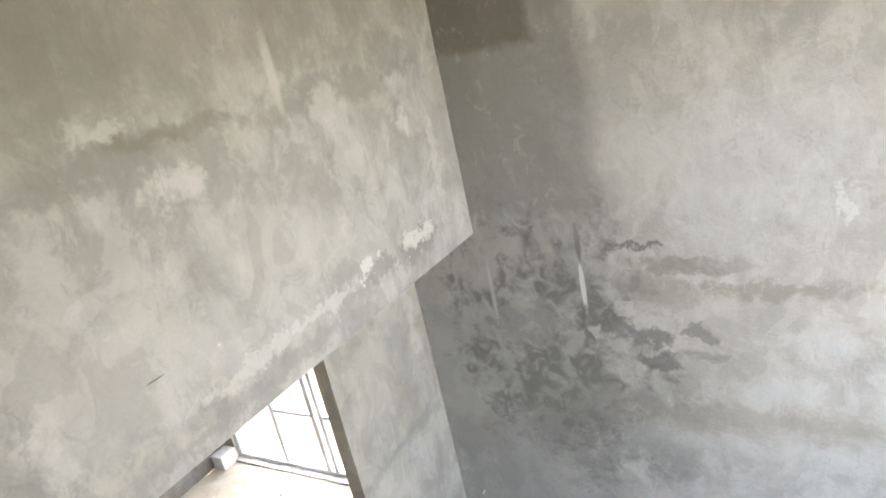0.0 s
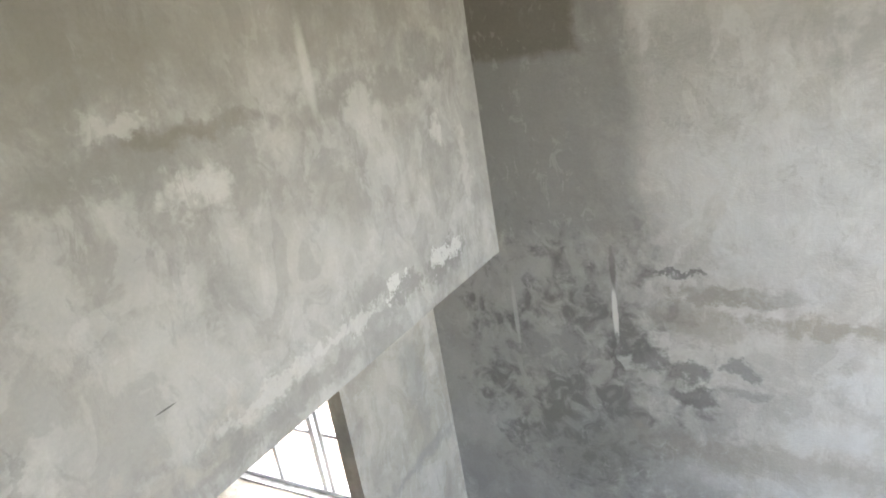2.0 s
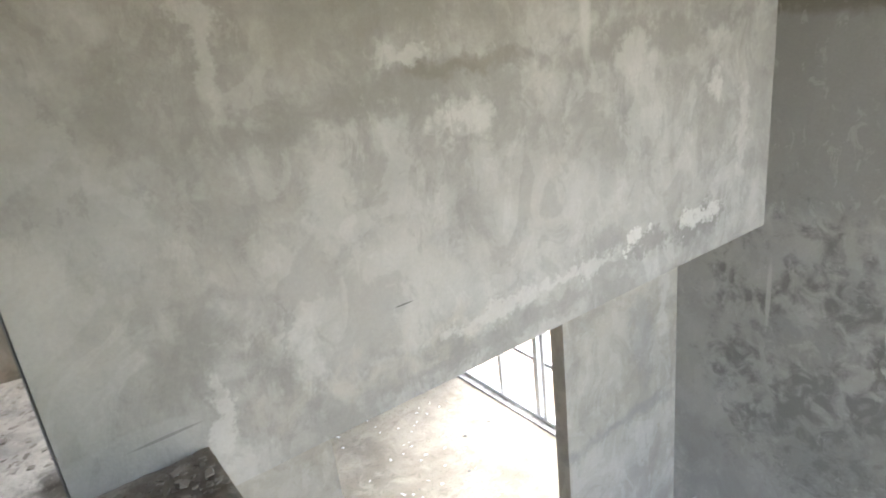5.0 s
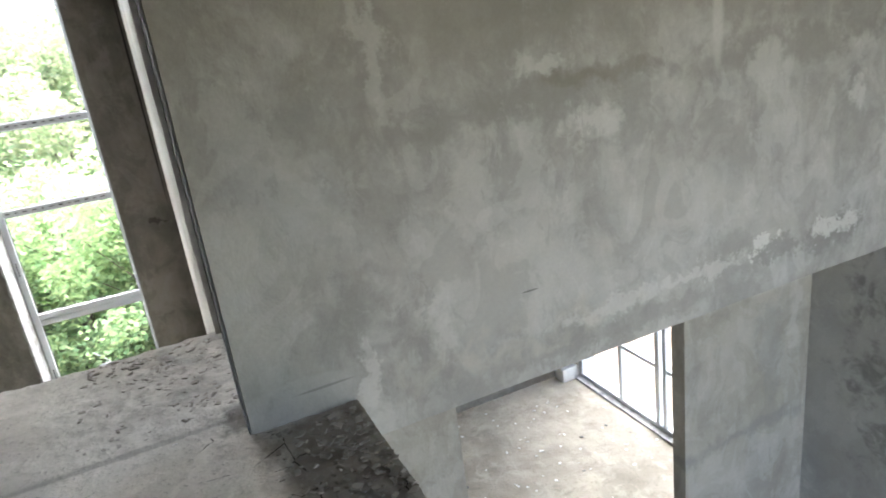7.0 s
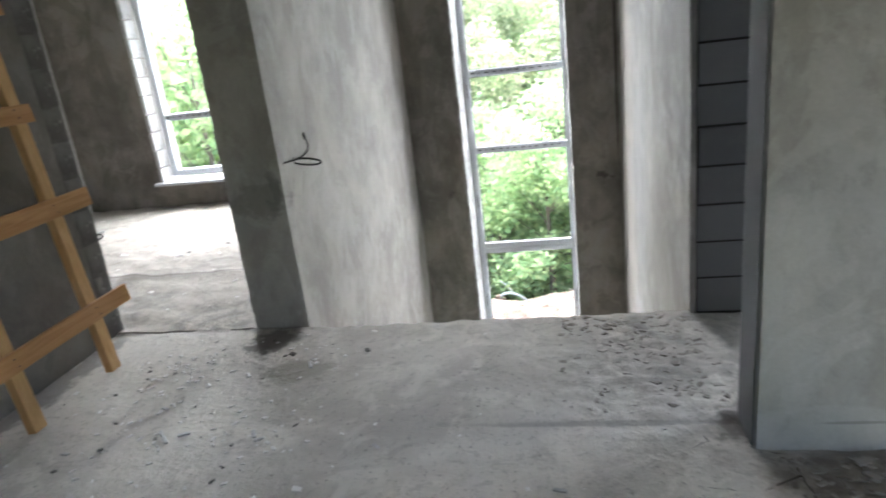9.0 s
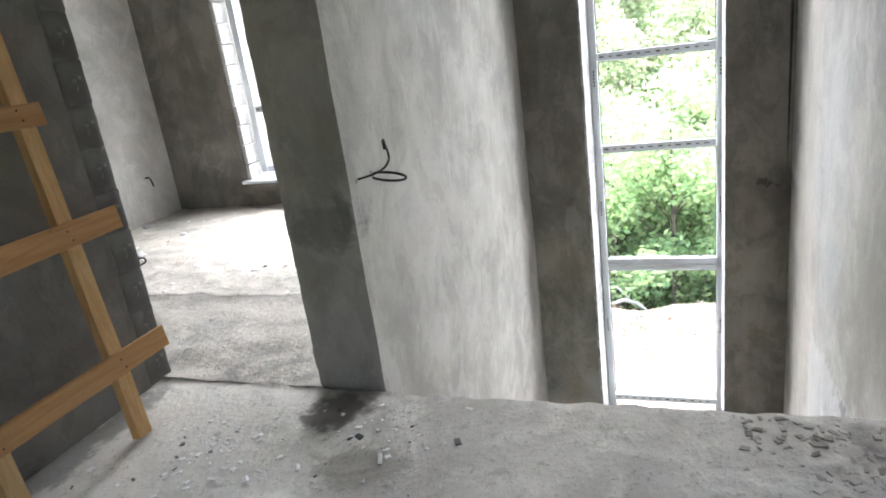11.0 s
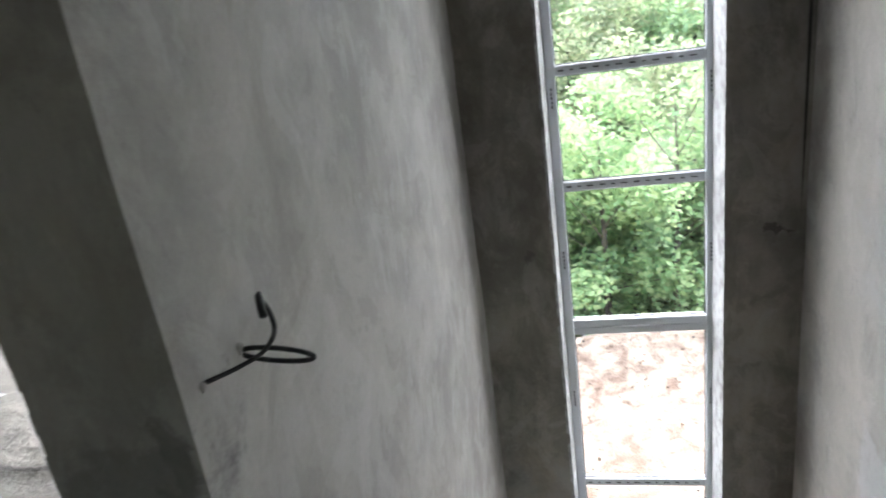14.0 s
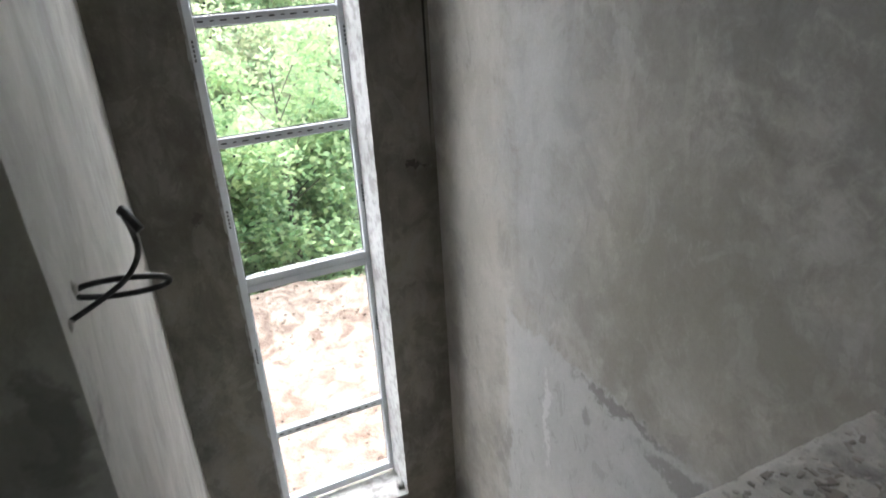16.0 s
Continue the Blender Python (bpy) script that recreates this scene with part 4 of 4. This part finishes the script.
chips("plaster_chips", 330, (-3.7, -1.2, -3.2, 0.4), 0.027, 0.003, "scattered plaster chips and grit on the landing",
      ((-2.75, -2.4, 0.2), (-3.15, -2.6, 0.2), (-3.45, -2.0, 0.22), (-3.4, -0.1, 0.25), (-2.7, -1.95, 0.12), (-3.3, -2.62, 0.12)))
chips("damp_crumbs", 420, (-2.56, -1.5, 0.12, 0.53), 0.030, 0.004, "brown mortar crumbs on the damp corner of the landing",
      ((-2.1, 0.4, 0.14), (-1.9, 0.46, 0.12), (-2.35, 0.42, 0.1)), m_crumb)
chips("mortar_crumbs", 420, (-3.75, -2.8, -0.6, 0.1), 0.034, 0.010, "crumbs of spilt mortar by the raw block wall",
      ((-3.5, -0.05, 0.14), (-3.2, -0.02, 0.16), (-3.6, -0.35, 0.12)), m_crumb)
chips("room_chips", 110, (-7.0, -4.0, -5.9, -2.6), 0.035, 0.012, "scattered chips on the floor of the next room")
chips("lower_chips", 170, (-7.0, -3.5, 0.5, 4.6), 0.04, LOW + 0.005, "scattered chips on the lower floor")
for x, y, turn, long in ((-2.68, -2.34, 35, 0.12), (-2.70, -2.25, 110, 0.05), (-2.70, -1.92, 20, 0.06), (-2.66, -1.88, 120, 0.04), (-2.91, -2.47, 60, 0.04), (-3.31, -1.88, 15, 0.07), (-2.61, -1.35, 40, 0.04), (-2.56, -2.74, 80, 0.04), (-2.35, -0.62, 70, 0.05), (-2.05, -2.5, 60, 0.06), (-1.75, -0.75, 100, 0.05)):
    bm = boxes((-long / 2, long / 2, -0.008, 0.008, 0.0, 0.008), bevel=0.002)
    bmesh.ops.subdivide_edges(bm, edges=bm.edges[:], cuts=1)
    for v in bm.verts:
        v.co.y += 0.25 * v.co.x * abs(v.co.x) / long
    bmesh.ops.transform(bm, matrix=pose(x, y, 0.004, 0, 0, turn), verts=bm.verts)
    tagged(part("wood_splinter", bm, m_block_light), "pale splinter lying on the screed", "splinter", "splinters on the landing")
for x, y, s in ((-6.5, -5.85, 0.09), (-5.62, -5.14, 0.11), (-6.25, -5.2, 0.06)):
    bm = bmesh.new()
    bmesh.ops.create_icosphere(bm, subdivisions=2, radius=s / 2)
    for v in bm.verts:
        v.co += noise.noise_vector(v.co * 30 + Vector((x, y, 0))) * s * 0.25
        v.co.z = v.co.z * 0.5 + s * 0.22
    bmesh.ops.translate(bm, vec=(x, y, 0.004), verts=bm.verts)
    tagged(part("mortar_lump", bm, m_block_light), "pale lump of mortar on the room floor", "rubble", "lumps in the next room")


peg = boxes((-3.045, -3.03, NORTH - 0.05, NORTH + 0.01, -2.88, -2.865), bevel=0.003)
tagged(part("wall_peg", peg, m_block_light), "white plastic peg stuck in the stained wall", "peg")


# ---- outdoors ----
def terrain(x, y):
    """Height of the ground: clay terrace, heaped lip, wooded dip, then a far rise."""
    d = -x
    wave = noise.fractal(Vector((x * 0.25, y * 0.25, 0)), 1.0, 2.0, 4)
    rim = 13.7 + 1.2 * noise.noise(Vector((y * 0.3, 0, 4)))
    h = GROUND + (0.10 * wave + 0.09 * noise.fractal(Vector((x * 1.6, y * 1.6, 5)), 1.0, 2.0, 3) if d > 8.3 else 0.0)
    h += 0.5 * math.exp(-((d - rim + 0.6) / 0.8) ** 2) * (0.6 + 0.8 * noise.noise(Vector((y * 0.9, 1, 2))))
    if d > rim:
        h -= 2.6 * min(1.0, (d - rim) / 5.0)
    if d > 20:
        h += 3.2 * min(1.0, (d - 20) / 16.0)
    if d > 38:
        h += 3.0 * min(1.0, (d - 38) / 50.0) + 0.4 * wave
    if d > 150:
        h += 20.0 * min(1.0, (d - 150) / 250.0)
    return h


bm = bmesh.new()
xs = [-1200, -500, -250, -160, -120, -95, -80, -65, -55, -45, -38, -32, -27, -23] + [-20 + 0.22 * k for k in range(55)] + [-7.7, 0, 10, 40, 200, 1200]
ys = [-1200, -300, -120, -70, -40, -25, -16, -12] + [-9 + 0.3 * k for k in range(54)] + [8, 12, 20, 40, 100, 300, 1200]
grid = [[bm.verts.new((x, y, terrain(x, y))) for y in ys] for x in xs]
for a, b in zip(grid, grid[1:]):
    for i in range(len(ys) - 1):
        bm.faces.new((a[i], b[i], b[i + 1], a[i + 1]))
structure("ground", bm, m_ground, "pale dug clay terrace running into green ground", "ground", True)
bm = bmesh.new()
for k in range(900):
    x, y = (rng.uniform(-14.2, -8.2), rng.uniform(-5, 4)) if k % 3 == 0 else (rng.gauss(-12.2, 0.5), rng.uniform(-5, 4))
    s = rng.uniform(0.010, 0.034) * (2.2 if x < -13.2 else 1.0)
    verts = bmesh.ops.create_icosphere(bm, subdivisions=1, radius=s, matrix=pose(x, y, terrain(x, y) + s * 0.2, rng.uniform(0, 90), 0, rng.uniform(0, 360)) @ Matrix.Diagonal((1, rng.uniform(0.5, 1), 0.6, 1)))["verts"]
    for v in verts:
        v.co += Vector((rng.uniform(-1, 1), rng.uniform(-1, 1), rng.uniform(-1, 1))) * s * 0.25
tagged(part("clods", bm, m_ground), "clods and stones on the dug clay", "clods", kind="stuff")


def leaves(bm, centre, radius, count, size, r):
    for k in range(count):
        way = Vector((r.gauss(0, 1), r.gauss(0, 1), r.gauss(0, 1))).normalized()
        p = centre + way * radius * (r.random() ** 0.45)
        a = Vector((r.gauss(0, 1), r.gauss(0, 1), r.gauss(0, 0.6))).normalized()
        b = a.orthogonal().normalized()
        b = (Matrix.Rotation(r.uniform(0, 6.28), 3, a) @ b)
        s = size * r.uniform(0.6, 1.25)
        bm.faces.new([bm.verts.new(q) for q in (p - a * s, p + b * s * 0.55, p + a * s, p - b * s * 0.55)])


def tree(name, high, spread, count, size, material, seed, label):
    r = random.Random(seed)
    thing = tagged(empty(name), label, "tree")
    bm = tube([(0, 0, -0.3), (0.05, 0.02, high * 0.3), (-0.04, 0.06, high * 0.6), (0.03, 0, high * 0.88)], 0.09, 7)
    for v in bm.verts:
        f = max(0.12, 1 - v.co.z / high)
        v.co.x, v.co.y = v.co.x * f, v.co.y * f
    part("trunk", bm, m_bark, thing)
    crown = bmesh.new()
    tips = []
    for k in range(16):
        h = high * r.uniform(0.18, 0.92)
        turn, out = r.uniform(0, 6.28), spread * r.uniform(0.45, 1.0) * (1.05 - 0.55 * h / high)
        tip = Vector((math.cos(turn) * out, math.sin(turn) * out, min(high, h + high * r.uniform(0.05, 0.18))))
        limb = tube([(0, 0, h * 0.85), tip * 0.5 + Vector((0, 0, h * 0.42)), tip], 0.012, 5)
        part("limb", limb, m_bark, thing)
        tips += [tip, tip * 0.7 + Vector((0, 0, h * 0.27)), tip + Vector((r.gauss(0, 0.4), r.gauss(0, 0.4), r.gauss(0, 0.3)))]
    for tip in tips:
        leaves(crown, tip, spread * r.uniform(0.2, 0.38), count // len(tips), size, r)
    part("crown", crown, material, thing)
    return thing


kinds = [tree("maple_tree", 5.2, 2.1, 5600, 0.08, m_leaf[0], 1, "bright green broad-leaved tree behind the clay terrace"),
         tree("thicket_tree", 4.4, 2.3, 6400, 0.078, m_leaf[1], 2, "deep green thicket tree behind the clay terrace"),
         tree("yellowing_tree", 6.0, 2.2, 6600, 0.078, m_leaf[2], 3, "yellowing pale green tree on the slope")]
spots = [(-15.6, -0.9, 0), (-16.5, -9.6, 0), (-17.5, -11.5, 0), (-19.0, -10.4, 2), (-18.5, -13.2, 1), (-24.5, 1.4, 1), (-28.5, -2.2, 0), (-28.0, 1.8, 2), (-16.6, -2.2, 0), (-16.2, 0.6, 0), (-17.2, 2.8, 1), (-17.4, -4.6, 0), (-18.6, -0.8, 0), (-19.5, 1.6, 2), (-19.8, -3.0, 1), (-21.5, 0.4, 2), (-22.5, -2.0, 2),
         (-22.8, -5.4, 0), (-22.0, 3.6, 0), (-25.5, -0.6, 2), (-26.5, 2.2, 1), (-26.0, -3.8, 2), (-17.8, -7.6, 1), (-20.5, -9.2, 0), (-23.5, -11.5, 2), (-18.5, 5.2, 0), (-30, 0.5, 2), (-31, -5, 0), (-31, -9, 1), (-30, 4, 2),
         (-17.0, -0.2, 1), (-17.9, 1.2, 1), (-18.2, -2.6, 0), (-18.8, -3.9, 1), (-19.2, 3.4, 0), (-20.6, -1.4, 0), (-20.9, 2.6, 1), (-21.2, -4.2, 2), (-23.2, 0.9, 0), (-23.8, -3.4, 0),
         (-24.4, 4.6, 2), (-24.8, -6.2, 1), (-26.2, 0.8, 0), (-27.4, -5.6, 2), (-27.6, 4.4, 0), (-28.6, -0.6, 1), (-29.2, 2.8, 0), (-29.6, -3.4, 2), (-32, 7, 0), (-32.5, -1.6, 1), (-33, 2.0, 2), (-34, -7, 2), (-34, 5, 1)]
used = [False] * 3
for x, y, kind in spots:
    r = random.Random(round(x * 31 + y * 17))
    z = terrain(x, y)
    m = pose(x, y, z, 0, 0, r.uniform(0, 360))
    if used[kind]:
        copy = copy_thing(kinds[kind], m)
        tall_one = 1.75 if y < -9 else 1.0 + max(0.0, -18.5 - x) * (0.042 if y < 0 else 0.026)
        copy.scale = (r.uniform(0.9, 1.15) * tall_one,) * 3
    else:
        kinds[kind].matrix_world = m
        used[kind] = True
        copy = kinds[kind]
    tagged(copy, group="trees behind the terrace")
bm = bmesh.new()
r = random.Random(12)
for k in range(900):
    d = r.uniform(14.6, 18)
    y = r.uniform(-8, 6)
    leaves(bm, Vector((-d, y, terrain(-d, y) + r.uniform(0.2, 1.5))), 0.45, 9, 0.07, r)
tagged(part("undergrowth", bm, m_leaf[0]), "dense low undergrowth behind the clay lip", "shrubs", kind="stuff")
bm = bmesh.new()
for k in range(3400):
    d = 36 + 80 * r.random() ** 1.3
    y = r.uniform(-0.75, 0.55) * d
    leaves(bm, Vector((-d, y, terrain(-d, y) + r.uniform(0.3, 5.0))), 1.1, 9, 0.26, r)
tagged(part("far_woods", bm, m_leaf[3]), "pale sunlit woods on the far slope", "woods", kind="stuff")
bm = bmesh.new()
for k in range(1500):
    d = r.uniform(230, 420)
    y = r.uniform(-0.5, 0.55) * d
    leaves(bm, Vector((-d, y, terrain(-d, y) + r.uniform(0.0, 7.0 + 5.0 * noise.noise(Vector((y * 0.02, 0, 2)))))), 4.5, 9, 1.9, r)
tagged(part("hill_woods", bm, m_leaf[4]), "bluish woods on a distant hill", "woods", kind="stuff")
branch = tagged(empty("dead_branch", (-14.2, -1.8, terrain(-14.2, -1.8))), "pale bare fallen branch on the clay lip", "branch")
part("stem", tube([(0, 0.45, 0.05), (0.02, 0.2, 0.3), (0, -0.1, 0.36), (0.03, -0.35, 0.2), (0.02, -0.55, -0.05)], 0.035, 7), m_block_light, branch, smooth=True)
part("twig", tube([(0, 0.1, 0.33), (0.05, -0.05, 0.55), (0.02, -0.2, 0.68)], 0.014, 6), m_block_light, branch, smooth=True)

# ---- building blocks laid in courses ----
bm = boxes((-3.98, -3.747, 0.10, 1.7, 0.0, CEIL))
structure("wall_blocks", bm, m_mortar, "unrendered block wall with open joints", "wall")
block_wall = bpy.data.objects["wall_blocks"]


def block_mesh(name, w, d, h, material, bev=0.006):
    return mesh_of(name, boxes((-w / 2, w / 2, -d / 2, d / 2, -h / 2, h / 2), bevel=bev), material)


raw = block_mesh("block", 0.03, 0.594, 0.182, m_block, 0.002)


def lay(data, parent, place, turn=(0, 0, 0)):
    ob = new("block", data)
    ob.parent = parent
    ob.matrix_world = pose(*place, *turn)
    return ob


for k in range(15):
    z = 0.02 + 0.194 * k
    if z + 0.19 > CEIL:
        break
    y = 0.104 + rng.uniform(-0.006, 0.006)
    for run in range(2):
        lay(raw, block_wall, (-3.757 + rng.uniform(-0.002, 0.003), y + 0.297 + run * 0.604, z + 0.094))
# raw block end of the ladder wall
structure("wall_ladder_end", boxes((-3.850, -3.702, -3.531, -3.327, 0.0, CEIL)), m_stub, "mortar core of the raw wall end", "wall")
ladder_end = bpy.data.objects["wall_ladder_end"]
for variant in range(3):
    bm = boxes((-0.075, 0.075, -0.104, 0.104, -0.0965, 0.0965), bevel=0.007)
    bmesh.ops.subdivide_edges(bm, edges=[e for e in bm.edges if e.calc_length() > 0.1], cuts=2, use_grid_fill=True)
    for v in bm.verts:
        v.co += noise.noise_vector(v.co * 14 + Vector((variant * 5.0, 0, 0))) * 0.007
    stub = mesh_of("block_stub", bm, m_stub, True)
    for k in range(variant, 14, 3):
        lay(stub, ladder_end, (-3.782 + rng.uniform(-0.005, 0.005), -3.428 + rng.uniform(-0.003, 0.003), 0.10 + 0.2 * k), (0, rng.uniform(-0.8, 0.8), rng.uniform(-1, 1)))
# white blocks of the reveal beside the far window
white = block_mesh("block_white", 0.2, 0.05, 0.19, m_block_light, 0.008)
for k in range(11):
    lay(white, wall_west, (WEST - 0.085 + rng.uniform(-0.006, 0.006), -5.008 + rng.uniform(-0.006, 0.004), 0.36 + 0.2 * k), (0, 0, rng.uniform(-1.5, 1.5)))
